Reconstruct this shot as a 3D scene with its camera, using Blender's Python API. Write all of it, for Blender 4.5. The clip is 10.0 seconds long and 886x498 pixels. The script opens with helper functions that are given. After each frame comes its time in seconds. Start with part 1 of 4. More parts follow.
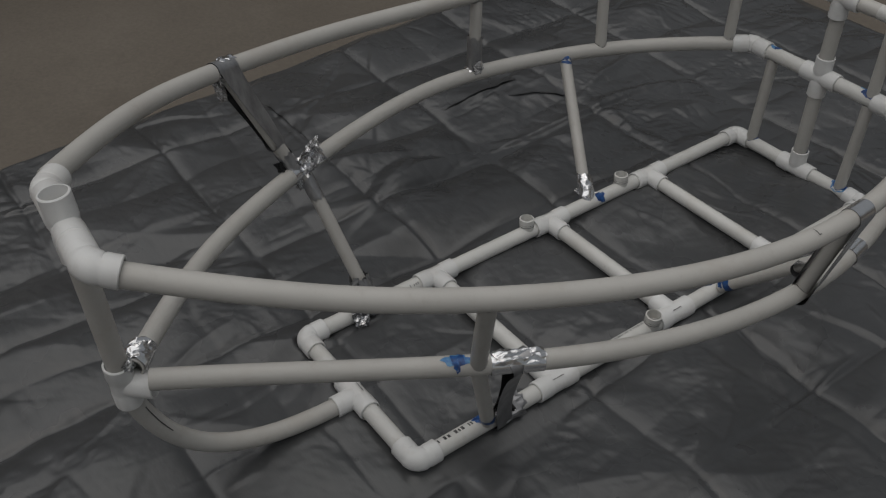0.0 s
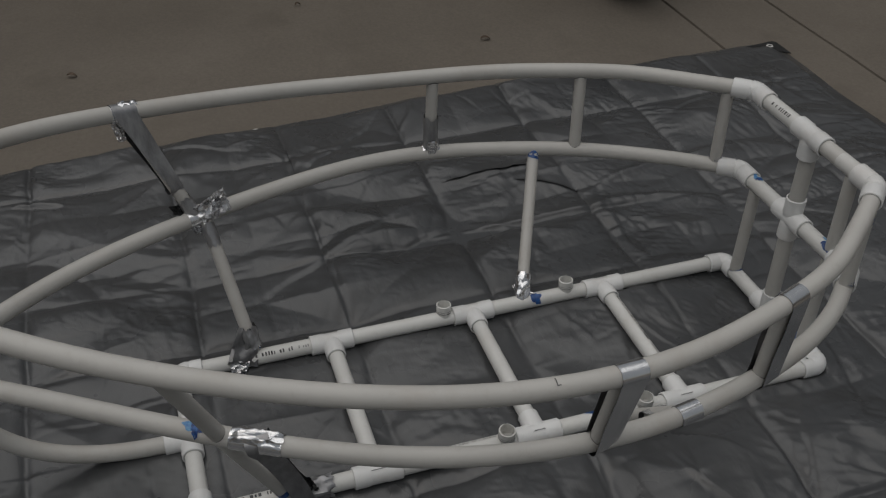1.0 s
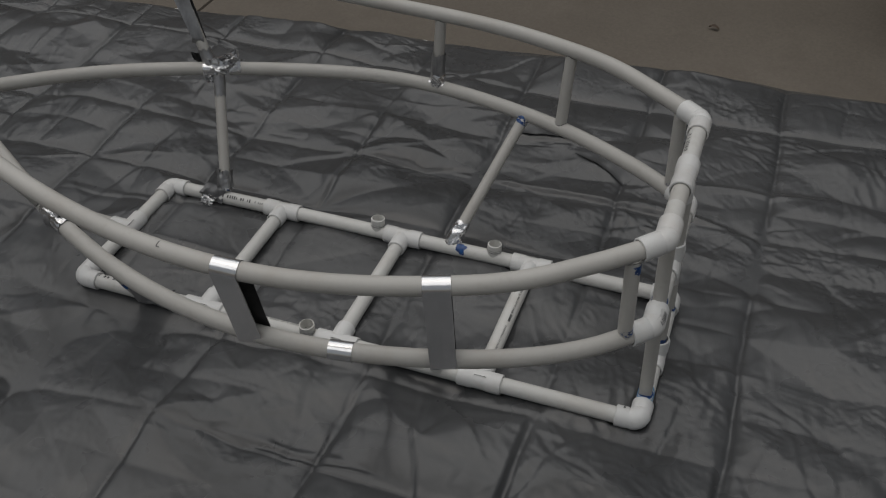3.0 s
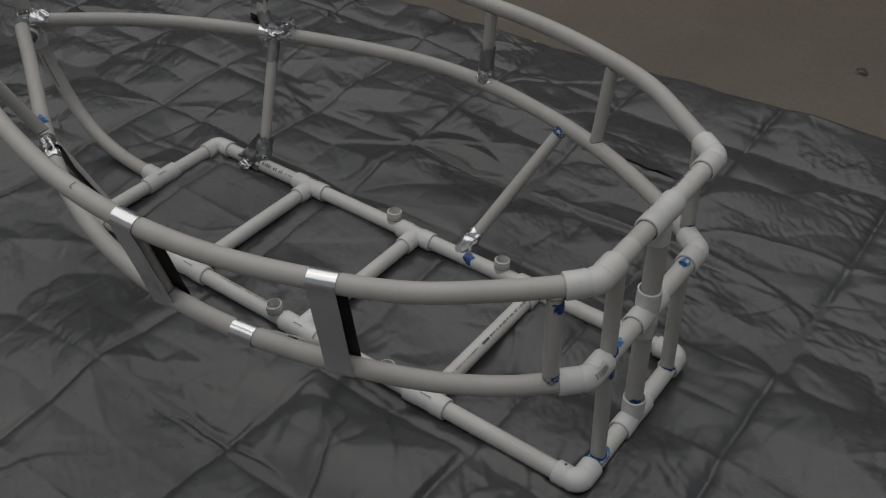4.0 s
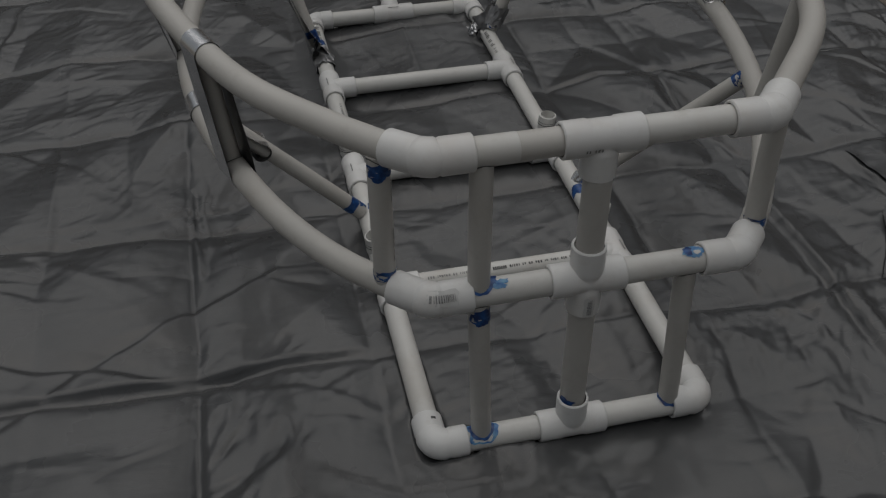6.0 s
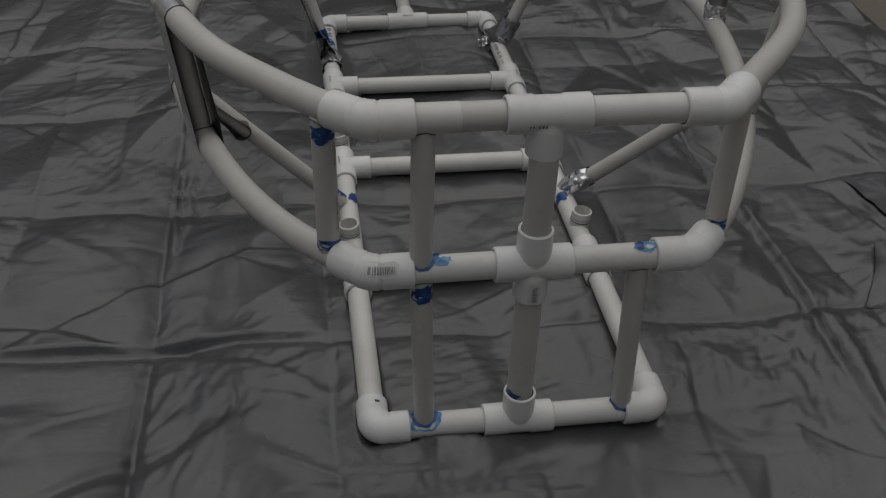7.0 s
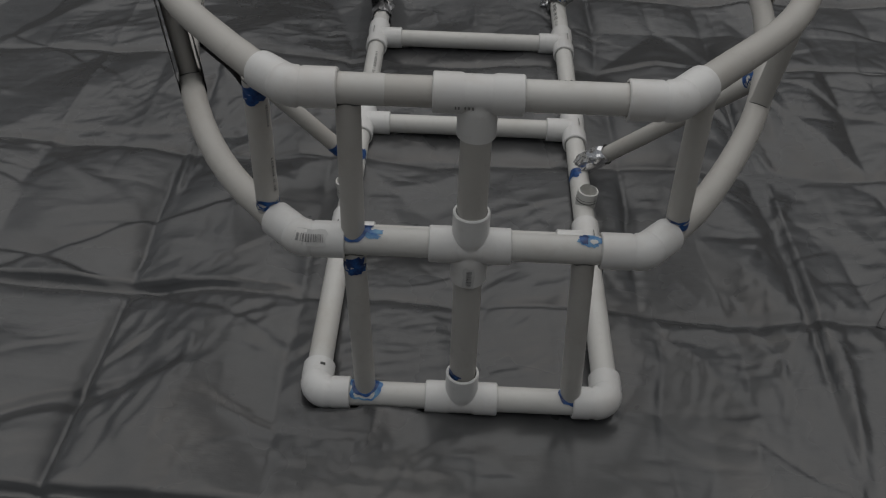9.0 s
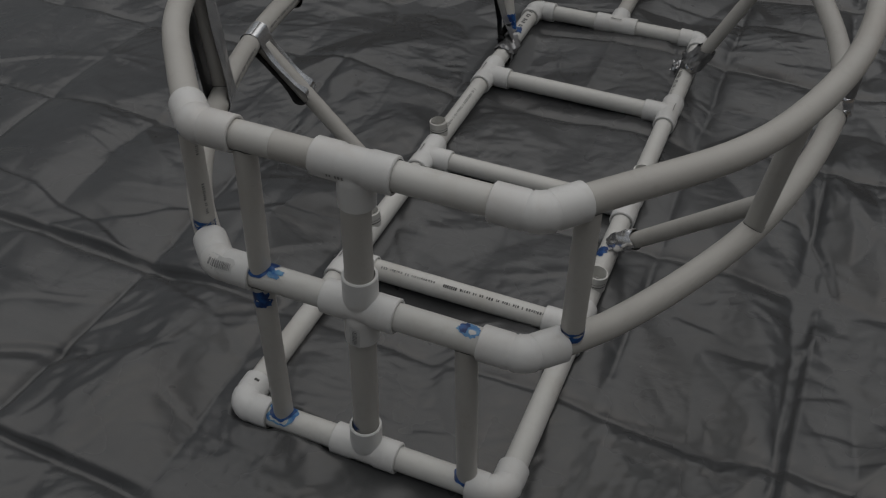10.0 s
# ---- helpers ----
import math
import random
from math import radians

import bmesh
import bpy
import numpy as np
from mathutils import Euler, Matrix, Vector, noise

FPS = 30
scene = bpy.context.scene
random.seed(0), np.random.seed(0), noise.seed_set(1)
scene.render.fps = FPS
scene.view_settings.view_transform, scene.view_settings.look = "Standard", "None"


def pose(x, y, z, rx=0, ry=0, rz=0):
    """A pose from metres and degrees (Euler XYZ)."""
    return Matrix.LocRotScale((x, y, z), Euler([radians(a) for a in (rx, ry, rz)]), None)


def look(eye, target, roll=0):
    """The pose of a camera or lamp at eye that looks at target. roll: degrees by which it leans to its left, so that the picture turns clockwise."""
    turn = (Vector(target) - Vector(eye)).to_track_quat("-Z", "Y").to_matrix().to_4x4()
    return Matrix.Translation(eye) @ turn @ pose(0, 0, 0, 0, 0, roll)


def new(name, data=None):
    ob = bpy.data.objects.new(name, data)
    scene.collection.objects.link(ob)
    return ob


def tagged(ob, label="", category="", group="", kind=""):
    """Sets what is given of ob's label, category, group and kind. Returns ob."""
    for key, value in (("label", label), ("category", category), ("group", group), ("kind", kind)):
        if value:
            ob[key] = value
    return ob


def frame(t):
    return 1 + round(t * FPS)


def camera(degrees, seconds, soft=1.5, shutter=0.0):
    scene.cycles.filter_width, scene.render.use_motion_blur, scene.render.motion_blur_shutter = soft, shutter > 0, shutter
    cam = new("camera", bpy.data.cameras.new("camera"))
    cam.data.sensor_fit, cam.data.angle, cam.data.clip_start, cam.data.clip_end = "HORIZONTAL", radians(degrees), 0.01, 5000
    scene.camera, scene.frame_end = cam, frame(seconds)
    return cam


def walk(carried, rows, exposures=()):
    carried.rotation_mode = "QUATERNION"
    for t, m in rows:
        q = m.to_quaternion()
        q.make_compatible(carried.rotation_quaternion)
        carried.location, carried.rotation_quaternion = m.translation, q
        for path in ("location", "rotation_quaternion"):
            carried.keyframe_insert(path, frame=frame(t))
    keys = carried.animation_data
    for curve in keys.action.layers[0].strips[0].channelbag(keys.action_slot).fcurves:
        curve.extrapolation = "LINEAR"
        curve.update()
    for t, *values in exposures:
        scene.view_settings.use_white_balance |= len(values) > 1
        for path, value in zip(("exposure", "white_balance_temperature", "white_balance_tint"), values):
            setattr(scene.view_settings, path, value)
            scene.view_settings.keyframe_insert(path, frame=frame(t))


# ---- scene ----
cam = camera(48.96, 10.0, 1.2)
PATH = [
    (0, (-1.0027, 1.7773, 1.2860), (-0.0132, 1.0296, 0.2751), 0.79),
    (0.5, (-1.1133, 1.4556, 1.3092), (-0.0474, 0.8189, 0.3000), 2.85),
    (1, (-1.2764, 1.1567, 1.3492), (-0.0619, 0.7488, 0.3906), 0.71),
    (1.5, (-1.3820, 0.8877, 1.3669), (-0.1607, 0.6681, 0.3568), 0.56),
    (2, (-1.3594, 0.5738, 1.3626), (-0.1082, 0.5390, 0.3658), 0.55),
    (2.5, (-1.4097, 0.2268, 1.3871), (-0.1447, 0.4941, 0.4445), -0.79),
    (2.7, (-1.4179, 0.0866, 1.3964), (-0.2044, 0.4242, 0.4097), -0.17),
    (3.8, (-1.1642, -0.3354, 1.3100), (-0.1069, 0.3283, 0.3091), -1.08),
    (4, (-1.0856, -0.4132, 1.2827), (-0.0869, 0.3349, 0.2812), -0.39),
    (4.5, (-0.8924, -0.5982, 1.2554), (-0.0533, 0.3103, 0.2402), 3.46),
    (5, (-0.6578, -0.6537, 1.1612), (0.0584, 0.3815, 0.1735), 5.53),
    (5.5, (-0.4568, -0.7123, 1.0772), (-0.0007, 0.4649, 0.0944), 1.29),
    (5.7, (-0.4005, -0.7358, 1.0303), (-0.0462, 0.4446, 0.0100), 0.33),
    (6.8, (-0.2592, -0.8134, 0.8999), (-0.0530, 0.4600, -0.0467), 0.78),
    (7, (-0.2387, -0.8202, 0.9040), (-0.0262, 0.4478, -0.0484), 2.23),
    (7.5, (-0.2030, -0.8297, 0.9063), (0.0104, 0.4271, -0.0606), 2.28),
    (8, (-0.1755, -0.8297, 0.9113), (0.0018, 0.4195, -0.0726), 2.19),
    (8.5, (-0.1298, -0.8444, 0.9329), (0.0270, 0.4069, -0.0517), 2.45),
    (9, (-0.0198, -0.7886, 0.9208), (-0.0330, 0.4342, -0.1110), 2.05),
    (9.5, (0.1378, -0.7243, 0.9463), (-0.0759, 0.4778, -0.0878), -0.47),
    (10, (0.3603, -0.6671, 0.9887), (-0.0885, 0.4634, -0.0509), 1.20),
]
EXPOSURES = [(0, -0.08), (0.5, -0.10), (1, -0.05), (2, 0.08), (2.5, 0.07), (4, -0.15), (4.5, -0.15), (5, -0.22), (5.5, -0.36), (7, -0.16), (8.5, -0.12), (9.5, -0.23), (10, -0.34)]
walk(cam, [(t, look(eye, target, roll)) for t, eye, target, roll in PATH], EXPOSURES)


# ---- world and light ----
SUN_ELEVATION, SUN_AZIMUTH = 78.0, 5.0      # degrees; azimuth from +y towards +x
world = bpy.data.worlds.new("overcast_sky")
scene.world = world
world.use_nodes = True
wt = world.node_tree
sky = wt.nodes.new("ShaderNodeTexSky")
sky.sky_type = "NISHITA"
sky.sun_disc = False
sky.sun_elevation = radians(SUN_ELEVATION)
sky.sun_rotation = radians(SUN_AZIMUTH)
sky.air_density, sky.dust_density, sky.ozone_density = 1.0, 4.0, 1.0
haze = wt.nodes.new("ShaderNodeMixRGB")
haze.inputs[0].default_value = 0.75
haze.inputs[2].default_value = (2.96, 3.0, 2.87, 1)
wt.links.new(sky.outputs[0], haze.inputs[1])
wt.links.new(haze.outputs[0], wt.nodes["Background"].inputs[0])
wt.nodes["Background"].inputs[1].default_value = 0.062

sun = new("sun", bpy.data.lights.new("sun", "SUN"))
sun.data.energy, sun.data.angle = 1.24, radians(92)
sun.data.color = (1.0, 0.985, 0.96)
el, az = radians(SUN_ELEVATION), radians(SUN_AZIMUTH)
sun.matrix_world = look((0, 0, 0), (-math.sin(az) * math.cos(el), -math.cos(az) * math.cos(el), -math.sin(el)))

# ---- materials ----


def material(name, rough=0.5, metal=0.0):
    m = bpy.data.materials.new(name)
    m.use_nodes = True
    b = m.node_tree.nodes["Principled BSDF"]
    b.inputs["Roughness"].default_value = rough
    b.inputs["Metallic"].default_value = metal
    return m, m.node_tree, b


def noise_node(t, scale, detail=4.0, rough=0.55, stretch=None):
    c = t.nodes.new("ShaderNodeTexCoord")
    n = t.nodes.new("ShaderNodeTexNoise")
    n.inputs["Scale"].default_value = scale
    n.inputs["Detail"].default_value = detail
    n.inputs["Roughness"].default_value = rough
    if stretch:
        mp = t.nodes.new("ShaderNodeMapping")
        mp.inputs["Scale"].default_value = stretch
        t.links.new(c.outputs["Object"], mp.inputs[0])
        t.links.new(mp.outputs[0], n.inputs["Vector"])
    else:
        t.links.new(c.outputs["Object"], n.inputs["Vector"])
    return n.outputs["Fac"]


def ramp(t, fac, stops):
    r = t.nodes.new("ShaderNodeValToRGB")
    e = r.color_ramp.elements
    while len(e) < len(stops):
        e.new(0.5)
    for k, (p, c) in enumerate(stops):
        e[k].position = p
        e[k].color = (*c, 1)
    t.links.new(fac, r.inputs[0])
    return r.outputs[0]


def mix(t, fac, a, b, mode="MIX"):
    m = t.nodes.new("ShaderNodeMixRGB")
    m.blend_type = mode
    for k, v in ((0, fac), (1, a), (2, b)):
        if isinstance(v, (int, float)):
            m.inputs[k].default_value = v
        elif isinstance(v, tuple):
            m.inputs[k].default_value = (*v, 1)
        else:
            t.links.new(v, m.inputs[k])
    return m.outputs[0]


def bump(t, b, height, strength, distance):
    n = t.nodes.new("ShaderNodeBump")
    n.inputs["Strength"].default_value = strength
    n.inputs["Distance"].default_value = distance
    t.links.new(height, n.inputs["Height"])
    t.links.new(n.outputs[0], b.inputs["Normal"])


def random_tone(t, low, high):
    o = t.nodes.new("ShaderNodeObjectInfo")
    return ramp(t, o.outputs["Random"], [(0.0, (low,) * 3), (1.0, (high,) * 3)])


def plastic(name, base, dirt, rough):
    m, t, b = material(name, rough)
    big = ramp(t, noise_node(t, 9, 5), [(0.35, base), (0.75, tuple(v * 0.90 for v in base))])
    scuff = ramp(t, noise_node(t, 55, 6, 0.7), [(0.55, (0, 0, 0)), (0.8, (1, 1, 1))])
    col = mix(t, mix(t, 0.45, (0, 0, 0), scuff), big, dirt)
    grime = ramp(t, noise_node(t, 4.5, 6, 0.7), [(0.52, (0, 0, 0)), (0.72, (0.30, 0.30, 0.30))])
    col = mix(t, grime, col, tuple(v * k for v, k in zip(dirt, (1.12, 1.0, 0.90))))
    col = mix(t, 1.0, col, random_tone(t, 0.94, 1.0), "MULTIPLY")
    t.links.new(col, b.inputs["Base Color"])
    r = t.nodes.new("ShaderNodeMapRange")
    r.inputs[3].default_value, r.inputs[4].default_value = rough - 0.06, rough + 0.14
    t.links.new(noise_node(t, 30, 4), r.inputs[0])
    t.links.new(r.outputs[0], b.inputs["Roughness"])
    bump(t, b, noise_node(t, 160, 3), 0.08, 0.001)
    return m


PIPE = plastic("pipe_plastic", (0.54, 0.525, 0.495), (0.38, 0.355, 0.32), 0.42)
# Paler copy of the pipe plastic for base, stubs and stern bars.
PALE_PIPE = plastic("pale_pipe_plastic", (0.68, 0.675, 0.65), (0.47, 0.45, 0.41), 0.40)
FITTING = plastic("fitting_plastic", (0.76, 0.76, 0.75), (0.54, 0.52, 0.49), 0.34)


def valley(t, fac, width):
    """Narrow dips where the noise crosses its middle, flat elsewhere."""
    off = t.nodes.new("ShaderNodeMath")
    off.operation = "SUBTRACT"
    off.inputs[1].default_value = 0.5
    t.links.new(fac, off.inputs[0])
    size = t.nodes.new("ShaderNodeMath")
    size.operation = "ABSOLUTE"
    t.links.new(off.outputs[0], size.inputs[0])
    dip = t.nodes.new("ShaderNodeMapRange")
    dip.interpolation_type = "SMOOTHERSTEP"
    dip.inputs[2].default_value = width
    t.links.new(size.outputs[0], dip.inputs[0])
    return dip.outputs[0]


def cloth():
    m, t, b = material("poly_tarp", 0.42)
    b.inputs["Specular IOR Level"].default_value = 0.66
    shade = ramp(t, noise_node(t, 2.2, 5, 0.6), [(0.3, (0.050, 0.0515, 0.0535)), (0.7, (0.076, 0.0775, 0.080))])
    fine = ramp(t, noise_node(t, 26, 6, 0.65), [(0.3, (0.86, 0.86, 0.86)), (0.75, (1.0, 1.0, 1.0))])
    t.links.new(mix(t, 1.0, shade, fine, "MULTIPLY"), b.inputs["Base Color"])
    r = t.nodes.new("ShaderNodeMapRange")
    r.inputs[3].default_value, r.inputs[4].default_value = 0.22, 0.34
    t.links.new(noise_node(t, 5, 4), r.inputs[0])
    t.links.new(r.outputs[0], b.inputs["Roughness"])
    soft = noise_node(t, 17, 4, 0.55, (0.7, 1.9, 1.0))
    weave = noise_node(t, 420, 2)
    pinch = valley(t, noise_node(t, 8, 3, 0.55, (1.0, 2.6, 1.0)), 0.075)
    wrinkle = valley(t, noise_node(t, 15, 2, 0.5, (2.2, 1.0, 1.0)), 0.09)
    where = ramp(t, noise_node(t, 3.1, 3), [(0.44, (0, 0, 0)), (0.62, (1, 1, 1))])
    other = ramp(t, noise_node(t, 2.3, 3, 0.5, (1.3, 0.8, 1.0)), [(0.46, (0, 0, 0)), (0.64, (1, 1, 1))])
    height = mix(t, mix(t, 0.07, (0, 0, 0), where), soft, pinch)
    height = mix(t, mix(t, 0.05, (0, 0, 0), other), height, wrinkle)
    bump(t, b, mix(t, 0.05, height, weave), 0.22, 0.005)
    return m


def concrete(name, low, high, stain):
    m, t, b = material(name, 0.85)
    base = ramp(t, noise_node(t, 1.4, 6, 0.6), [(0.3, low), (0.7, high)])
    speck = ramp(t, noise_node(t, 90, 5, 0.7), [(0.3, (0.82, 0.82, 0.82)), (0.7, (1.06, 1.06, 1.06))])
    col = mix(t, 1.0, base, speck, "MULTIPLY")
    blot = ramp(t, noise_node(t, 4.5, 5, 0.65), [(0.55, (0, 0, 0)), (0.75, (0.6, 0.6, 0.6))])
    t.links.new(mix(t, blot, col, stain), b.inputs["Base Color"])
    bump(t, b, noise_node(t, 220, 5, 0.7), 0.3, 0.002)
    return m


TARP = cloth()
CONCRETE = concrete("driveway_concrete", (0.122, 0.104, 0.084), (0.160, 0.138, 0.113), (0.102, 0.086, 0.068))
RED = concrete("red_paving", (0.20, 0.055, 0.03), (0.26, 0.075, 0.042), (0.15, 0.05, 0.035))

RENDERED = concrete("unseen_wall_render", (0.16, 0.14, 0.12), (0.20, 0.18, 0.155), (0.14, 0.12, 0.10))


def tape():
    m, t, b = material("silver_tape", 0.24, 0.97)
    col = ramp(t, noise_node(t, 40, 4), [(0.3, (0.84, 0.84, 0.85)), (0.7, (0.93, 0.93, 0.94))])
    t.links.new(col, b.inputs["Base Color"])
    bump(t, b, noise_node(t, 45, 3), 0.15, 0.002)
    return m


def foil():
    m, t, b = material("crumpled_foil_tape", 0.2, 0.95)
    col = ramp(t, noise_node(t, 70, 3), [(0.3, (0.70, 0.70, 0.71)), (0.7, (0.92, 0.92, 0.93))])
    t.links.new(col, b.inputs["Base Color"])
    folds = t.nodes.new("ShaderNodeTexVoronoi")
    folds.inputs["Scale"].default_value = 75
    t.links.new(t.nodes.new("ShaderNodeTexCoord").outputs["Object"], folds.inputs["Vector"])
    bump(t, b, folds.outputs["Distance"], 0.45, 0.004)
    return m


# Streaky tape, darkened in colour to stand in for dim ground reflections.
def dimmed_tape():
    m, t, b = material("dimmed_tape", 0.38, 0.7)
    t.links.new(ramp(t, noise_node(t, 35, 5, 0.65, (1.0, 1.0, 0.3)), [(0.3, (0.20, 0.20, 0.205)), (0.7, (0.46, 0.46, 0.47))]), b.inputs["Base Color"])
    return m


def tinted(name, low, high, rough, scale=60):
    m, t, b = material(name, rough)
    t.links.new(ramp(t, noise_node(t, scale, 5), [(0.35, low), (0.65, high)]), b.inputs["Base Color"])
    return m


TAPE, FOIL = tape(), foil()
DULL_TAPE = dimmed_tape()
# Dark back of the tape; also paints the shade at notched pipe joints.
ADHESIVE_AND_SHADE = tinted("dark_adhesive_and_joint_shade", (0.018, 0.018, 0.019), (0.045, 0.045, 0.047), 0.45)
GLUE = tinted("blue_pipe_primer", (0.005, 0.022, 0.11), (0.018, 0.10, 0.31), 0.3, 110)
THIN_GLUE = tinted("thin_blue_primer", (0.015, 0.11, 0.36), (0.15, 0.34, 0.52), 0.35, 120)
INK = tinted("black_print", (0.02, 0.02, 0.02), (0.10, 0.10, 0.10), 0.5, 200)
PALE_INK = tinted("pale_print", (0.16, 0.16, 0.16), (0.38, 0.38, 0.38), 0.6, 260)
FADED = tinted("faded_print", (0.09, 0.09, 0.09), (0.34, 0.34, 0.33), 0.5, 200)
PAPER = tinted("sticker_paper", (0.55, 0.55, 0.54), (0.66, 0.66, 0.65), 0.6)
RUBBER = tinted("tyre_rubber", (0.003, 0.003, 0.003), (0.007, 0.007, 0.007), 0.85)
STEEL = tinted("wheel_steel", (0.015, 0.015, 0.017), (0.03, 0.03, 0.032), 0.6)
PATCH = tinted("black_corner_patch", (0.010, 0.010, 0.011), (0.02, 0.02, 0.02), 0.45)
BRASS = tinted("grommet_metal", (0.45, 0.44, 0.42), (0.6, 0.59, 0.57), 0.35)
LEAF = tinted("dry_leaf", (0.05, 0.03, 0.018), (0.10, 0.065, 0.04), 0.7)

# ---- mesh helpers ----


def link(name, bm, mat, parent=None, label="", flat=False, sharp=38):
    """One mesh object out of a bmesh, in world coordinates, under its thing."""
    bm.normal_update()
    for f in bm.faces:
        f.smooth = not flat
    for e in bm.edges:
        if len(e.link_faces) == 2 and e.calc_face_angle(0) > radians(sharp):
            e.smooth = False
    me = bpy.data.meshes.new(name)
    bm.to_mesh(me)
    bm.free()
    me.materials.append(mat)
    ob = new(name, me)
    if parent is not None:
        ob.parent = parent
        ob.matrix_parent_inverse = WORLD_OF[parent.name].inverted()
    WORLD_OF[ob.name] = Matrix.Identity(4)
    if label:
        tagged(ob, label)
    return ob


WORLD_OF = {}


def thing(name, at, label, category, **more):
    ob = new(name)
    ob.empty_display_size = 0.1
    ob.location = at
    WORLD_OF[ob.name] = Matrix.Translation(at)
    return tagged(ob, label, category, **more)


class Line:
    """A line through space with a frame that does not twist: n starts upwards (or along x on a plumb line)."""

    def __init__(self, pts):
        self.p = [Vector(q) for q in pts]
        self.s = [0.0]
        for a, b in zip(self.p, self.p[1:]):
            self.s.append(self.s[-1] + (b - a).length)
        self.length = self.s[-1]
        k = len(self.p)
        self.t = []
        for i in range(k):
            a, b = self.p[max(i - 1, 0)], self.p[min(i + 1, k - 1)]
            self.t.append((b - a).normalized())
        up = Vector((0, 0, 1)) if abs(self.t[0].z) < 0.93 else Vector((0, -1, 0))
        n = (up - self.t[0] * up.dot(self.t[0])).normalized()
        self.n = [n]
        for i in range(1, k):
            n = n - self.t[i] * n.dot(self.t[i])
            n.normalize()
            self.n.append(n)

    def at(self, s):
        i = 0
        while i < len(self.s) - 2 and s > self.s[i + 1]:
            i += 1
        f = (s - self.s[i]) / (self.s[i + 1] - self.s[i])
        g = min(max(f, 0), 1)
        t = self.t[i].lerp(self.t[i + 1], g).normalized()
        n = self.n[i].lerp(self.n[i + 1], g)
        n = (n - t * n.dot(t)).normalized()
        return self.p[i].lerp(self.p[i + 1], f), t, n, t.cross(n)

    def on(self, s, phi, r):
        c, t, n, b = self.at(s)
        return c + r * (math.cos(phi) * n + math.sin(phi) * b)


def turned(bm, line, profile, seg=24):
    """Skin a line with rings of (distance along it, radius)."""
    rings = []
    for s, r in profile:
        c, t, n, b = line.at(s)
        rings.append([bm.verts.new(c + r * (math.cos(2 * math.pi * k / seg) * n + math.sin(2 * math.pi * k / seg) * b)) for k in range(seg)])
    for a, b in zip(rings, rings[1:]):
        for k in range(seg):
            bm.faces.new((a[k], a[(k + 1) % seg], b[(k + 1) % seg], b[k]))
    return rings


R1, R34, WALL = 0.0156, 0.0125, 0.0030      # outer radii of the two pipe sizes, wall
HUB = 0.0199                                  # outer radius of a fitting's hub


def pipe_mesh(line, r, seg=24, step=0.02):
    bm = bmesh.new()
    n = max(1, int(line.length / step)) if len(line.p) > 2 else 1
    inner = r - WALL
    prof = [(0.03, inner), (0.0, inner + 0.0002), (0.0, r - 0.0006), (0.0006, r)]
    prof += [(line.length * k / n, r) for k in range(1, n)]
    prof += [(line.length - 0.0006, r), (line.length, r - 0.0006), (line.length, inner + 0.0002), (line.length - 0.03, inner)]
    turned(bm, line, prof, seg)
    return bm


def patch(bm, line, s0, s1, a0, a1, r, ns=4, na=4, rag=0.0, seed=0):
    """A thin curved sheet on a pipe, from s0 to s1 and between two angles, with a ragged rim."""
    rnd = random.Random(seed)
    rows = []
    for i in range(ns + 1):
        row = []
        for k in range(na + 1):
            u, v = i / ns, k / na
            if rag:
                u += rnd.uniform(-rag, rag) * (1.0 if i in (0, ns) else 0.3)
                v += rnd.uniform(-rag, rag) * (1.0 if k in (0, na) else 0.3)
            row.append(bm.verts.new(line.on(s0 + (s1 - s0) * u, a0 + (a1 - a0) * v, r)))
        rows.append(row)
    for i in range(ns):
        for k in range(na):
            bm.faces.new((rows[i][k], rows[i][k + 1], rows[i + 1][k + 1], rows[i + 1][k]))


# ---- ground ----
GROOVES = (-0.989, -0.634, 1.68)


def ground():
    ys, zs = [-60.0], [-0.014]
    for g in GROOVES:
        for d, z in ((-0.35 if g == GROOVES[0] else -0.1, -0.014), (-0.006, -0.014), (-0.003, -0.024), (0.003, -0.024), (0.006, -0.014), (0.1, -0.014)):
            ys.append(g + d)
            zs.append(z)
    ys.append(2.35), zs.append(-0.014)
    ys.append(60.0), zs.append(-0.014)
    xs = [-60, -6, -2] + [-1.5 + 0.15 * k for k in range(41)] + [10, 60]
    bm = bmesh.new()
    rows = []
    for y, z in zip(ys, zs):
        deep = z < -0.02
        rows.append([bm.verts.new((x, y + (0.004 * noise.noise((x * 5, y, 1.0)) if abs(y) < 50 else 0), z + (0.003 * noise.noise((x * 9, y, 4.0)) if deep else 0))) for x in xs])
    for a, b in zip(rows, rows[1:]):
        for k in range(len(xs) - 1):
            bm.faces.new((a[k], a[k + 1], b[k + 1], b[k]))
    tagged(link("ground", bm, CONCRETE), "weathered grey-brown concrete driveway with cut joints", "driveway", kind="structure")
    bm = bmesh.new()
    bmesh.ops.create_cube(bm, size=1, matrix=Matrix.Translation((2.2, 2.82, -0.04)) @ Matrix.Diagonal((2.0, 1.0, 0.08, 1)))
    bmesh.ops.bevel(bm, geom=bm.edges[:], offset=0.008, segments=2, affect="EDGES")
    tagged(link("pavement", bm, RED), "red-stained paving slab beside the concrete driveway", "paving", kind="structure")


ground()


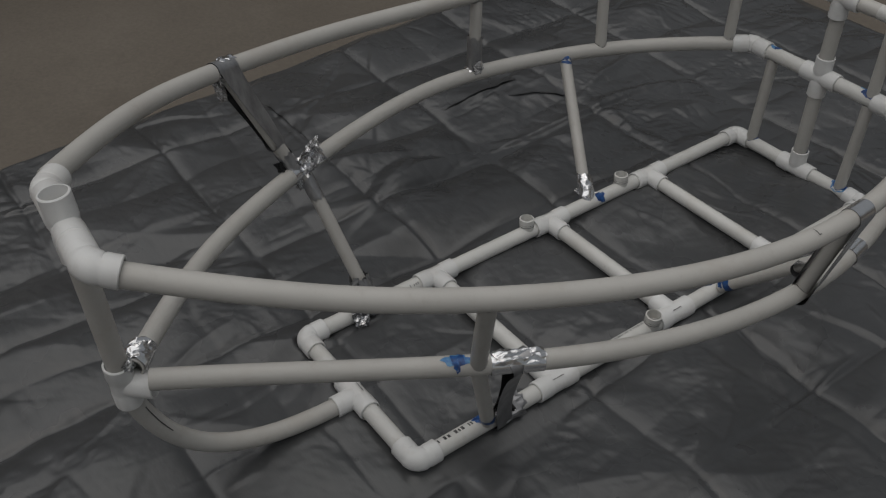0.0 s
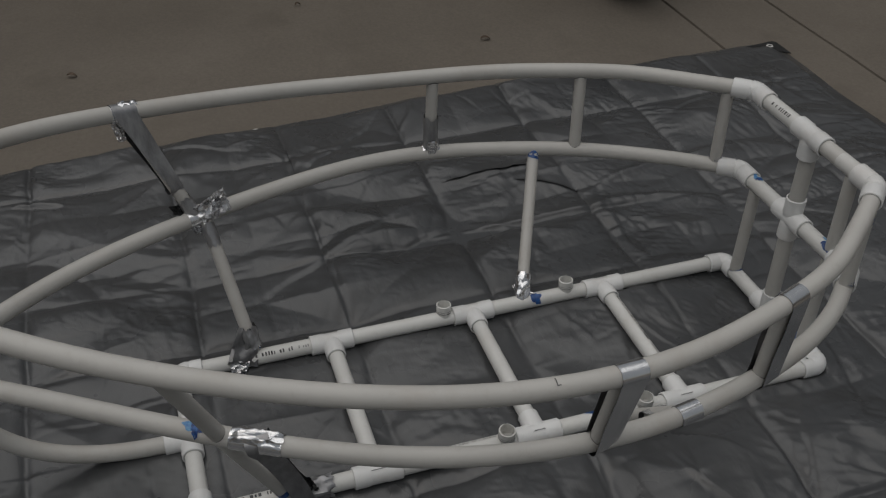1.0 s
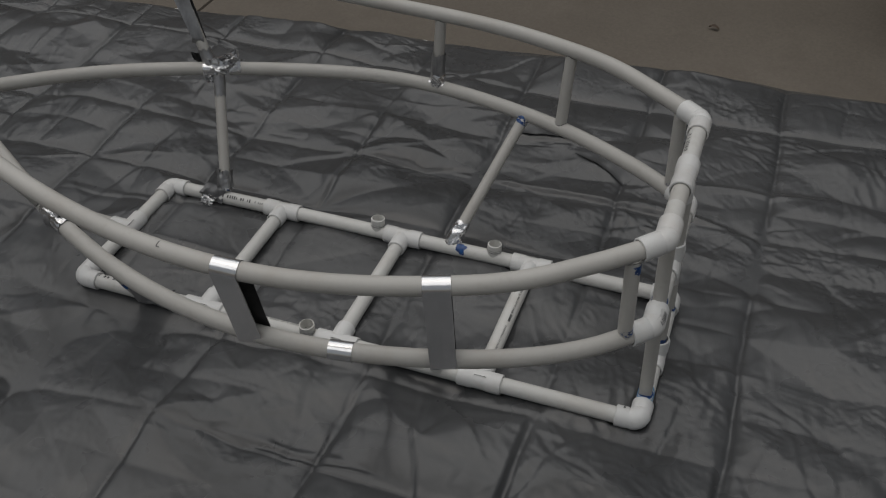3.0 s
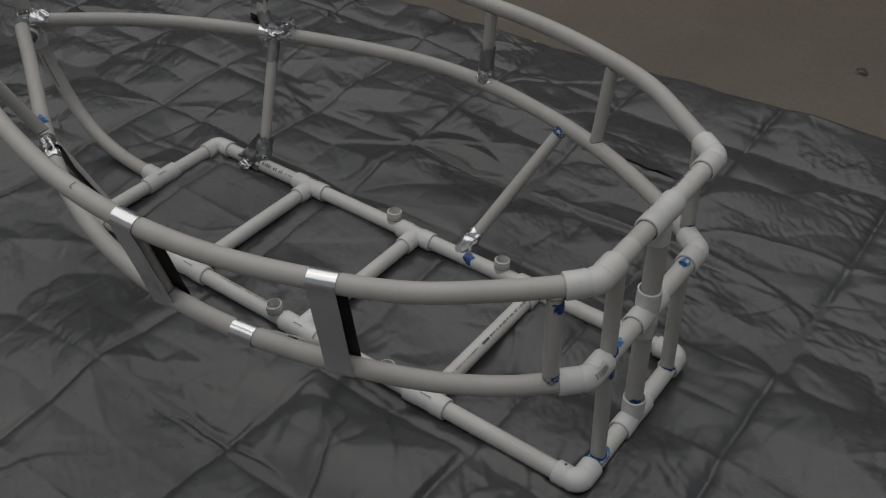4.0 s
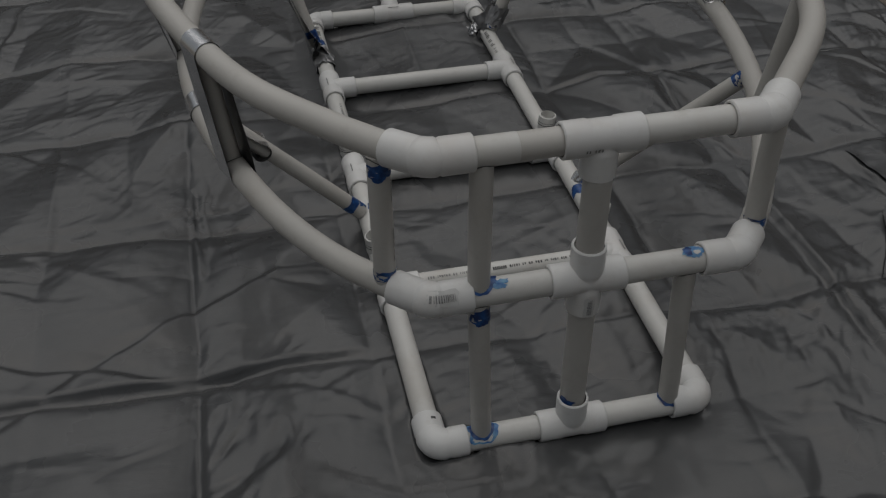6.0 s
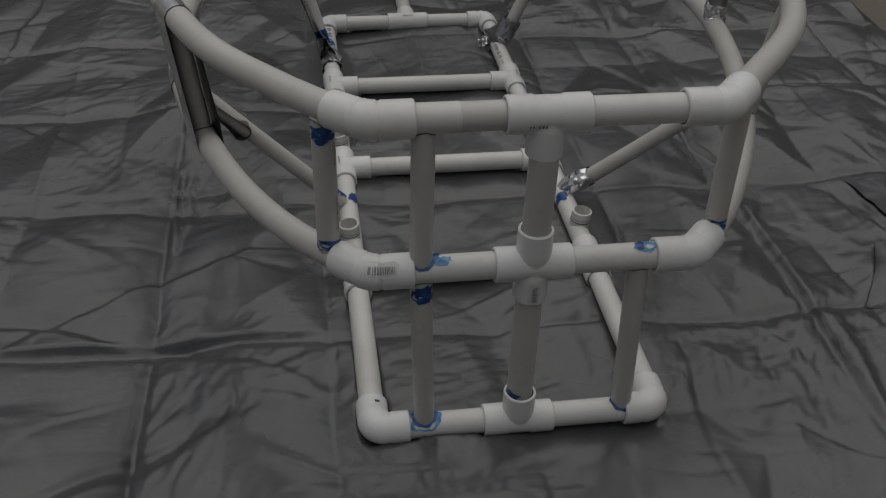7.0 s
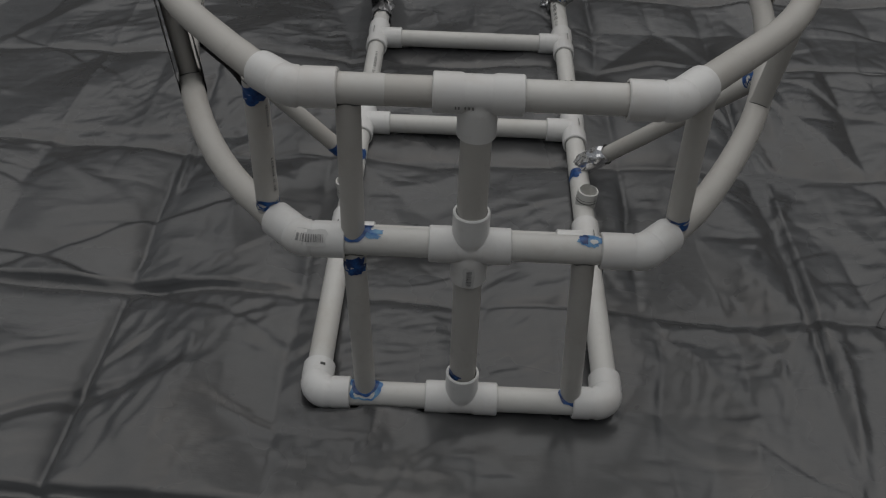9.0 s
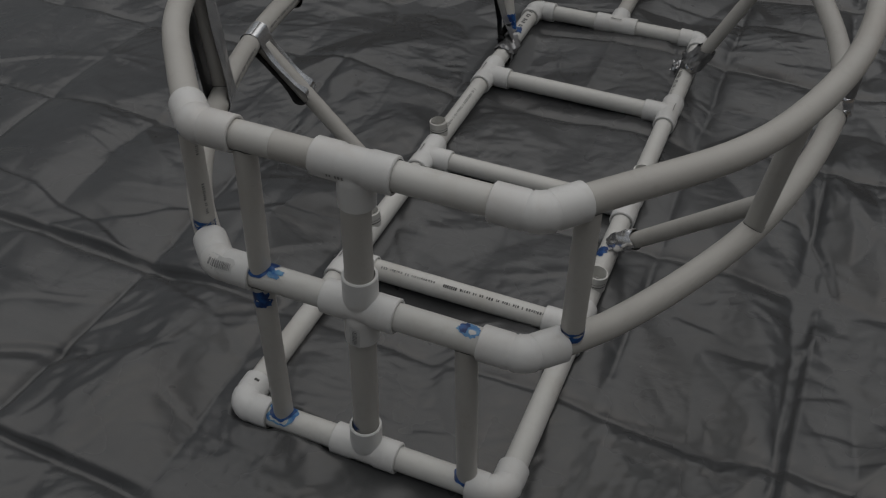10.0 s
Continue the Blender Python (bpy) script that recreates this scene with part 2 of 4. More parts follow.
# Unseen walls, added to block low sky and darken what the tarp reflects.
def wall(name, x0, y0, x1, y1, tall):
    bm = bmesh.new()
    bmesh.ops.create_cube(bm, size=1, matrix=Matrix.Translation(((x0 + x1) / 2, (y0 + y1) / 2, tall / 2 - 0.02)) @ Matrix.Diagonal((x1 - x0, y1 - y0, tall, 1)))
    tagged(link(name, bm, RENDERED), "plain unseen wall added to hold back the low sky", "wall", kind="structure")


wall("unseen_wall_east", 3.4, -7.0, 3.6, 7.0, 1.9)
wall("unseen_wall_south", -4.5, -4.7, 3.4, -4.5, 1.8)
wall("unseen_wall_north", -7.0, 7.0, 3.6, 7.2, 2.6)

# ---- the tarp ----
TX0, TX1, TY0, TY1 = -1.65, 1.185, -0.80, 2.60
FOLDS_X = (-1.40, -1.16, -0.92, -0.68, -0.455, -0.225, 0.01, 0.245, 0.468, 0.660, 0.925)
FOLDS_Y = (-0.48, -0.16, 0.182, 0.53, 0.849, 1.152, 1.49, 1.82, 2.15)


def perlin(x, y, seed):
    rng = np.random.RandomState(seed)
    a = rng.uniform(0, 2 * np.pi, (256, 256))
    gx, gy = np.cos(a), np.sin(a)
    xi, yi = np.floor(x).astype(int), np.floor(y).astype(int)
    xf, yf = x - xi, y - yi
    u, v = xf ** 3 * (xf * (xf * 6 - 15) + 10), yf ** 3 * (yf * (yf * 6 - 15) + 10)

    def dot(i, j):
        k, m = (xi + i) % 256, (yi + j) % 256
        return gx[k, m] * (xf - i) + gy[k, m] * (yf - j)

    return (dot(0, 0) * (1 - u) + dot(1, 0) * u) * (1 - v) + (dot(0, 1) * (1 - u) + dot(1, 1) * u) * v


def base_gap(x, y):
    """Distances on the floor to the nearest pipe of the base frame and to its nearest fitting."""
    pipes, hubs = np.full(x.shape, 9.0), np.full(x.shape, 9.0)
    ys = (0.0, 0.3035, 0.6023, 0.9032, 1.203)
    for cx in (-0.1775, 0.1775):
        pipes = np.minimum(pipes, np.hypot(x - cx, np.maximum(np.maximum(-y, y - 1.203), 0)))
        for cy in ys:
            low, high = max(cy - 0.044, 0.0), min(cy + 0.044, 1.203)
            hubs = np.minimum(hubs, np.hypot(x - cx, np.maximum(np.maximum(low - y, y - high), 0)))
    for cy in ys:
        pipes = np.minimum(pipes, np.hypot(y - cy, np.maximum(np.abs(x) - 0.1775, 0)))
        hubs = np.minimum(hubs, np.hypot(y - cy, np.maximum(np.abs(np.abs(x) - 0.1545) - 0.023, 0)))
        if cy in (0.0, 1.203):
            hubs = np.minimum(hubs, np.hypot(y - cy, np.maximum(np.abs(x) - 0.044, 0)))
    return pipes, hubs


def underside(d, r, middle=0.0204):
    """Height of the lower side of a pipe lying on the sheet, at a distance from its axis."""
    return middle - np.sqrt(np.maximum(r * r - d * d, 0)) - 0.0005 + np.maximum(d - r, 0) * 3


def facets(x, y, xs, ys, size, seed):
    """A crumpled sheet: random heights on a jittered net, joined by flat triangles."""
    rng = np.random.RandomState(seed)
    z = rng.normal(0, size, (len(xs), len(ys)))
    lean = rng.rand(len(xs), len(ys)) < 0.5
    xs, ys = np.array(xs), np.array(ys)
    i = np.clip(np.searchsorted(xs, x) - 1, 0, len(xs) - 2)
    j = np.clip(np.searchsorted(ys, y) - 1, 0, len(ys) - 2)
    u = np.clip((x - xs[i]) / (xs[i + 1] - xs[i]), 0, 1)
    v = np.clip((y - ys[j]) / (ys[j + 1] - ys[j]), 0, 1)
    a, b, c, d = z[i, j], z[i + 1, j], z[i, j + 1], z[i + 1, j + 1]
    one = np.where(u > v, a + (b - a) * u + (d - b) * v, a + (c - a) * v + (d - c) * u)
    two = np.where(u + v < 1, a + (b - a) * u + (c - a) * v, d + (c - d) * (1 - u) + (b - d) * (1 - v))
    return np.where(lean[i, j], one, two)


def halved(stops):
    out = []
    for a, b in zip(stops, stops[1:]):
        out += [a, (a + b) / 2]
    return out + [stops[-1]]


def creases(x, y, h, count, seed, height, long_, wide, region=None):
    """Sharp single folds added to h: a ridge with a steep and a gentle flank, dying away along its length."""
    rng = np.random.RandomState(seed)
    sx, sy = x[0, 1] - x[0, 0], y[1, 0] - y[0, 0]
    for k in range(count):
        cx, cy = rng.uniform(TX0, TX1), rng.uniform(TY0, TY1)
        a = rng.choice((0.0, math.pi / 2)) + rng.normal(0, 0.45)
        if region:
            cx, cy = rng.uniform(region[0], region[1]), rng.uniform(region[2], region[3])
            a = rng.uniform(region[4], region[5])
        ln, wd = long_ * rng.uniform(0.4, 1.6), wide * rng.uniform(0.6, 1.5)
        ht = height * rng.uniform(0.3, 1.2) * rng.choice((1, -1, -1, -1))
        bow, side = rng.normal(0, 0.9), rng.choice((1, -1))
        far = 2 * ln + 5 * wd
        i0, i1 = max(0, int((cx - far - TX0) / sx)), max(0, int((cx + far - TX0) / sx) + 1)
        j0, j1 = max(0, int((cy - far - TY0) / sy)), max(0, int((cy + far - TY0) / sy) + 1)
        dx, dy = x[j0:j1, i0:i1] - cx, y[j0:j1, i0:i1] - cy
        s, d = dx * math.cos(a) + dy * math.sin(a), side * (dy * math.cos(a) - dx * math.sin(a))
        d = d - bow * s * s - 0.004 * np.sin(s * 40 + k)
        fade = np.clip(1 - (s / (2 * ln)) ** 2, 0, 1) ** 1.5
        h[j0:j1, i0:i1] += ht * fade * np.where(d > 0, np.clip(1 - d / wd, 0, 1), np.clip(1 + d / (5 * wd), 0, 1) ** 2)
    return h


def along(x, y, a, b):
    """Place along a line on the sheet (0 to 1) and distance to its left."""
    ux, uy = b[0] - a[0], b[1] - a[1]
    ln = math.hypot(ux, uy)
    return ((x - a[0]) * ux + (y - a[1]) * uy) / ln ** 2, ((y - a[1]) * ux - (x - a[0]) * uy) / ln


def slit(x, y, h, a, b, ht, side):
    """A lap in the sheet: a lip that stands proud of a narrow groove."""
    f, d = along(x, y, a, b)
    d = side * (d + 0.002 * np.sin(f * 7 + a[0] * 30))
    fade = np.clip(1 - (2 * f - 1) ** 2, 0, 1) ** 0.6
    lip = np.where(d > 0, ht * np.clip(1 - d / 0.05, 0, 1) ** 2, ht * (1 + 1.4 * d / 0.009))
    h += fade * np.where(d > -0.009, lip, -0.4 * ht * np.clip(1 + (d + 0.009) / 0.012, 0, 1))


def pull(x, y, h, a, b, ht, wd):
    """A long soft wave with one crisp flank."""
    f, d = along(x, y, a, b)
    d = d + 0.012 * np.sin(f * 4 + a[1] * 20)
    fade = np.clip(1 - (2 * f - 1) ** 2, 0, 1)
    h += 0.65 * ht * fade * np.where(d > 0, np.clip(1 - d / (0.45 * wd), 0, 1) ** 1.2, np.clip(1 + d / (1.6 * wd), 0, 1) ** 1.6)


def puffed(x, stops):
    """Place within the panel between two folds, from 0 to 1, and the panel's number."""
    stops = np.array(stops)
    i = np.clip(np.searchsorted(stops, x) - 1, 0, len(stops) - 2)
    return np.clip((x - stops[i]) / (stops[i + 1] - stops[i]), 0, 1), i


def ripples(x, y, size, stretch, turn, seed, crisp=0.0):
    """Short soft wrinkles, longer along one way, that come and go in patches."""
    c, s = math.cos(turn), math.sin(turn)
    u, v = (x * c + y * s) * size / stretch, (y * c - x * s) * size
    u, v = u + 0.5 * perlin(u * 0.7, v * 0.7, seed), v + 0.6 * perlin(u * 0.7 + 7, v * 0.5, seed + 1)
    where = np.clip(0.15 + 2.2 * perlin(x * 3.7 + seed, y * 3.7, seed + 2), 0, 1)
    p = perlin(u, v, seed + 3)
    return where * ((1 - crisp) * p + crisp * (0.28 - 1.3 * np.abs(p)))


def tarp_height(x, y):
    wx, wy = x + 0.012 * perlin(x * 3.1, y * 3.1, 1) + 0.004 * perlin(x * 13, y * 13, 7), y + 0.012 * perlin(x * 3.1 + 9, y * 3.1, 2) + 0.004 * perlin(x * 13 + 4, y * 13, 8)
    fx, fy = [TX0 - 0.2, *FOLDS_X, TX1 + 0.2], [TY0 - 0.2, *FOLDS_Y, TY1 + 0.2]
    h = facets(wx, wy, fx, fy, 0.0070, 31)
    vx, vy = x + 0.03 * perlin(x * 4.3, y * 4.3, 5), y + 0.03 * perlin(x * 4.3 + 5, y * 4.3, 6)
    h += facets(vx, vy, halved(fx), halved(fy), 0.0060, 32)
    ux, uy = x + 0.05 * perlin(x * 7.3, y * 7.3, 15), y + 0.05 * perlin(x * 7.3 + 5, y * 7.3, 16)
    calm = np.clip(0.6 + 1.6 * perlin(x * 2.3, y * 2.3, 9), 0.15, 1.4)
    # the panel beside the stern corner and the ones far out to port lie smoother
    smooth = 1 - 0.75 * np.clip((-0.45 - x) / 0.05, 0, 1) * np.clip((0.21 - y) / 0.04, 0, 1) - 0.3 * np.clip((-0.55 - x) / 0.2, 0, 1) * np.clip((y - 0.2) / 0.05, 0, 1)
    smooth = smooth * (1 + 0.6 * np.clip((0.35 - y) / 0.2, 0, 1) * np.clip((x + 0.5) / 0.1, 0, 1))
    h += calm * np.minimum(smooth, 1) * facets(ux, uy, halved(halved(fx)), halved(halved(fy)), 0.0030, 33)
    # each panel between the folds bellies up or down a little
    px, ix = puffed(wx, fx)
    py, iy = puffed(wy, fy)
    belly = np.random.RandomState(36).uniform(-0.006, 0.014, (len(fx), len(fy)))
    h += belly[ix, iy] * np.sin(np.pi * px) ** 0.7 * np.sin(np.pi * py) ** 0.7
    # half panels, each a small cushion of its own, fuller to starboard
    hx, hy = halved(fx), halved(fy)
    qx, ix = puffed(vx, hx)
    qy, iy = puffed(vy, hy)
    belly = np.random.RandomState(38).uniform(-0.001, 0.0065, (len(hx), len(hy)))
    full = 0.45 + 0.55 * np.clip((x - 0.12) / 0.15, 0, 1)
    h += full * belly[ix, iy] * np.sin(np.pi * qx) ** 0.55 * np.sin(np.pi * qy) ** 0.55
    for k, c in enumerate(FOLDS_X):
        d = wx - c
        amp = 0.75 + 0.9 * perlin(y * 2.1, np.full_like(y, k * 3.7), 3)
        if c in (-0.225, 0.245):
            amp = amp * np.clip((y - 0.16) / 0.1, 0.12, 1)
        h += amp * (0.5 if k % 3 == 0 else -1) * 0.0058 * np.exp(-np.abs(d) / np.where(d > 0, 0.009, 0.013))
    for k, c in enumerate(FOLDS_Y):
        d = wy - c
        amp = 0.8 + 0.9 * perlin(x * 2.1, np.full_like(y, k * 5.3 + 40), 4)
        h += amp * -0.0085 * np.exp(-np.abs(d) / np.where(d > 0, 0.010, 0.0075))
    h += 0.0030 * perlin(x * 4.0 + 3, y * 4.0, 11)
    h += smooth * (0.0030 * ripples(x, y, 16, 2.6, 1.45, 61, 0.5) + 0.0028 * ripples(x, y, 24, 2.6, 0.15, 66, 0.7) + 0.0026 * ripples(x, y, 40, 3.0, 0.35, 71, 0.8) + 0.0024 * ripples(x, y, 48, 2.8, 1.2, 76, 0.8) + 0.0015 * ripples(x, y, 80, 2.4, 0.7, 81, 0.8) + 0.0013 * ripples(x, y, 95, 2.4, 2.1, 86, 0.8))
    creases(x, y, h, 200, 41, 0.0020, 0.055, 0.006)
    creases(x, y, h, 56, 42, 0.0040, 0.13, 0.010)
    # long pulls beside the stern
    creases(x, y, h, 10, 43, 0.0045, 0.12, 0.012, (0.35, 1.0, -0.45, 0.9, 1.75, 2.5))
    creases(x, y, h, 12, 44, 0.0055, 0.18, 0.014, (-0.95, -0.35, -0.4, 0.6, -0.5, 0.6))
    creases(x, y, h, 110, 45, 0.0016, 0.035, 0.006, (-0.75, 0.75, -0.45, 0.65, -0.4, 0.4))
    # the panel beside the stern corner lies tilted
    h += 0.028 * np.clip((-0.458 - x) / 0.22, 0, 1) * np.clip((0.10 - y) / 0.12, 0, 1)
    # single slits where the sheet laps over itself, then broad pulls, each from one end to the other
    slit(x, y, h, (0.690, 0.50), (0.699, 0.26), 0.004, 1)
    slit(x, y, h, (0.652, 0.325), (0.564, 0.180), 0.003, -1)
    slit(x, y, h, (-0.77, 0.203), (-0.22, 0.201), 0.007, 1)
    slit(x, y, h, (-0.85, -0.150), (-0.20, -0.145), 0.006, 1)
    slit(x, y, h, (-0.452, 0.17), (-0.458, -0.32), 0.009, 1)
    slit(x, y, h, (0.66, 0.856), (0.98, 0.848), 0.004, -1)
    slit(x, y, h, (0.49, 0.62), (0.487, 0.02), 0.006, 1)
    slit(x, y, h, (-0.46, 0.66), (-0.448, 0.40), 0.006, -1)
    slit(x, y, h, (-0.43, 0.53), (-0.235, 0.52), 0.006, 1)
    slit(x, y, h, (0.90, 1.53), (0.865, 1.41), 0.008, 1)
    slit(x, y, h, (0.235, 0.855), (0.47, 0.85), 0.006, 1)
    for a, b, ht, wd in (((0.50, 0.17), (0.45, -0.22), 0.011, 0.035), ((0.55, 0.16), (0.66, -0.25), 0.010, 0.04), ((-0.33, 0.0), (-0.08, -0.08), -0.006, 0.02), ((-0.25, 0.06), (-0.1, 0.13), -0.005, 0.02), ((0.52, 0.52), (0.40, 0.24), 0.007, 0.03), ((-0.60, 0.28), (-0.30, 0.40), 0.006, 0.03)):
        pull(x, y, h, a, b, ht, wd)
    return h


TARP_GRID = []


def tarp_z(x, y):
    """Height of the finished sheet at a place."""
    h = TARP_GRID[0]
    i = int(round((y - TY0) / (TY1 - TY0) * (h.shape[0] - 1)))
    j = int(round((x - TX0) / (TX1 - TX0) * (h.shape[1] - 1)))
    return float(h[i, j])


def tarp():
    step = 0.0042
    nx, ny = int((TX1 - TX0) / step), int((TY1 - TY0) / step)
    gx, gy = np.meshgrid(np.linspace(TX0, TX1, nx + 1), np.linspace(TY0, TY1, ny + 1))
    # the hem wanders a little
    edge_x = np.clip((gx - TX1 + 0.3) / 0.3, 0, 1)
    edge_y = np.clip((TY0 + 0.3 - gy) / 0.3, 0, 1)
    x = gx + edge_x * (0.016 * perlin(gy * 2.3, gy * 0 + 0.5, 21) + 0.010 * perlin(gy * 7.5, gy * 0 + 3.5, 23) - 0.070 * np.clip(gy - 0.1, 0, 3))
    y = gy + edge_y * 0.015 * perlin(gx * 2.3, gx * 0 + 0.5, 22)
    h = tarp_height(gx, gy)
    h = h + 0.0045
    # the loose sheet swells up against the pipes of the base and lies under its fittings
    pipes, hubs = base_gap(gx, gy)
    h = np.maximum(h, 0.0038 * np.exp(-((pipes / 0.022) ** 2)) - 0.010 * np.minimum(pipes / 0.05, 1))
    h = np.minimum(h, np.minimum(underside(pipes, R1), underside(hubs, HUB)))
    h = np.maximum(h, -0.0125 + 0.0004)
    rim = np.minimum(np.minimum(TX1 - gx, gy - TY0), 0.06) / 0.06
    h = -0.011 + (h + 0.011) * np.clip(rim + 0.25, 0, 1)
    top = np.stack([x, y, h], -1).reshape(-1, 3)
    k = np.arange((nx + 1) * (ny + 1)).reshape(ny + 1, nx + 1)
    quads = np.stack([k[:-1, :-1], k[:-1, 1:], k[1:, 1:], k[1:, :-1]], -1).reshape(-1, 4)
    TARP_GRID.append(h)
    me = bpy.data.meshes.new("tarp")
    me.from_pydata(top, [], quads.tolist())
    me.shade_smooth()
    me.materials.append(TARP)
    ob = new("tarp", me)
    WORLD_OF[ob.name] = Matrix.Identity(4)
    tagged(ob, "creased grey poly tarp spread flat on the driveway", "tarp")
    return ob


TARP_SHEET = tarp()


def lap(a, b, side, lift, bow, seed, wide=0.045):
    """A fold of the sheet that lies over itself: a free edge from a to b, standing a little open, that runs out into the sheet on one side."""
    a, b = Vector((*a, 0)), Vector((*b, 0))
    ln = (b - a).length
    u = (b - a) / ln
    v = Vector((-u.y, u.x, 0)) * side
    n, m = max(10, int(ln / 0.008)), 6
    bm = bmesh.new()
    rows = []
    for i in range(n + 1):
        f = i / n
        open_ = min(1.0, 5 * f, 5 * (1 - f)) * (0.75 + 0.5 * noise.noise((f * 5, seed, 0.0)))
        row = []
        for k in range(m + 1):
            g = k / m
            p = a + u * ln * f + v * (bow * 4 * f * (1 - f) + 0.0015 * noise.noise((f * 9, seed, 4.0)) + wide * g)
            p.z = tarp_z(p.x, p.y) + 0.0007 * (1 - g) - 0.0006 * g + max(0.0, lift * open_) * (1 - g) ** 1.6
            row.append(bm.verts.new(p))
        rows.append(row)
    for p, q in zip(rows, rows[1:]):
        for k in range(m):
            f = bm.faces.new((p[k], q[k], q[k + 1], p[k + 1]))
    bmesh.ops.recalc_face_normals(bm, faces=bm.faces[:])
    bmesh.ops.solidify(bm, geom=bm.faces[:], thickness=0.0004)
    link("lap", bm, TARP, TARP_SHEET, "fold of the sheet lapping over itself")


for a, b, side, lift, bow in (((0.690, 0.500), (0.699, 0.256), 1, 0.0055, 0.004), ((0.652, 0.325), (0.564, 0.180), 1, 0.0036, 0.006), ((0.66, 0.856), (0.98, 0.848), -1, 0.004, 0.004)):
    lap(a, b, side, lift, bow, a[0] * 7)


def grommet(x, y, z=-0.006, r=0.011):
    bm = bmesh.new()
    ring = Line([(x, y, z - 0.004), (x, y, z + 0.004)])
    turned(bm, ring, [(0.001, r), (0.005, r), (0.0065, r * 0.8), (0.0055, r * 0.55), (0.001, r * 0.55)], 16)
    link("grommet", bm, BRASS, TARP_SHEET, "bright metal grommet")


def corner_patch():
    bm = bmesh.new()
    a, b, c = Vector((1.184, -0.800, 0.003)), Vector((1.172, -0.690, 0.003)), Vector((1.09, -0.800, 0.003))
    pts = [a + Vector((-0.01, 0, 0)), a + Vector((0, 0.01, 0)), b, c]
    f = bm.faces.new([bm.verts.new(p) for p in pts])
    if f.normal.z < 0:
        f.normal_flip()
    bmesh.ops.extrude_face_region(bm, geom=[f])
    for v in bm.verts[:4]:
        v.co.z -= 0.003
    link("corner_patch", bm, PATCH, TARP_SHEET, "black plastic reinforcement at the tarp's corner", sharp=20)


corner_patch()
grommet(1.152, -0.762, 0.004)
for gx, gy in ((1.166, 0.09), (1.112, 0.905), (1.055, 1.74)):
    grommet(gx, gy)

# ---- the boat frame ----
FRAME = thing("pipe_boat_frame", (0.0, 0.75, 0.0), "white plastic pipe boat frame held with silver tape", "boat frame")


def pipe(pts, r=R1, label="", name="pipe", seg=24, mat=None):
    line = Line(pts)
    ob = link(name, pipe_mesh(line, r, seg), mat or PIPE, FRAME, label)
    return ob, line


def capped(bm, rings):
    bm.faces.new(rings[0][::-1])
    bm.faces.new(rings[-1])


def hub_profile(end, r, bore, sign):
    """Mouth of a hub at distance end, listed outwards from the body."""
    return [(end - sign * 0.030, r - 0.0012), (end - sign * 0.027, r), (end - sign * 0.0012, r), (end, r - 0.0012), (end, bore + 0.0011), (end - sign * 0.004, bore + 0.0010), (end - sign * 0.033, bore - 0.0002)]


def fused(meshes):
    """Union of closed bodies into one mesh."""
    obs = []
    for bm in meshes:
        bmesh.ops.recalc_face_normals(bm, faces=bm.faces[:])
        me = bpy.data.meshes.new("body")
        bm.to_mesh(me)
        bm.free()
        obs.append(new("body", me))
    for o in obs[1:]:
        mod = obs[0].modifiers.new("join", "BOOLEAN")
        mod.operation, mod.solver, mod.object = "UNION", "EXACT", o
    dg = bpy.context.evaluated_depsgraph_get()
    dg.update()
    out = bmesh.new()
    out.from_mesh(obs[0].evaluated_get(dg).to_mesh())
    for o in obs:
        me = o.data
        bpy.data.objects.remove(o)
        bpy.data.meshes.remove(me)
    return out


FITTING_MESHES = {}


def tee_mesh(two, half=0.0435, far=0.046, r=HUB, bore=R1):
    """Run along x, branch up z (and down z for a cross), as one moulded body."""
    if two in FITTING_MESHES:
        return FITTING_MESHES[two]
    bodies = []
    line = Line([(-half, 0, 0), (0, 0, 0), (half, 0, 0)])
    bm = bmesh.new()
    prof = hub_profile(0.0, r, bore, -1)[::-1] + [(half + 0.0024 * k, r - 0.0012) for k in range(-5, 6)] + hub_profile(2 * half, r, bore, 1)
    capped(bm, turned(bm, line, prof, 40))
    bodies.append(bm)
    for d in ((1, -1) if two else (1,)):
        leg = Line([(0, 0, 0), (0, 0, d * far)])
        bm = bmesh.new()
        prof = [(0.0, r - 0.0022), (0.010, r - 0.0010), (0.0125, r - 0.0004)] + [(0.0125 + 0.0025 * k, r - 0.0003) for k in range(1, 9)] + hub_profile(far, r - 0.0003, bore, 1)[2:]
        capped(bm, turned(bm, leg, prof, 40))
        bodies.append(bm)
    bm = fused(bodies)
    bmesh.ops.remove_doubles(bm, verts=bm.verts[:], dist=0.00005)
    bm.normal_update()
    for f in bm.faces:
        f.smooth = True
    for e in bm.edges:
        if len(e.link_faces) == 2 and e.calc_face_angle(0) > radians(40):
            e.smooth = False
    me = bpy.data.meshes.new("tee")
    bm.to_mesh(me)
    bm.free()
    me.materials.append(FITTING)
    FITTING_MESHES[two] = me
    return me


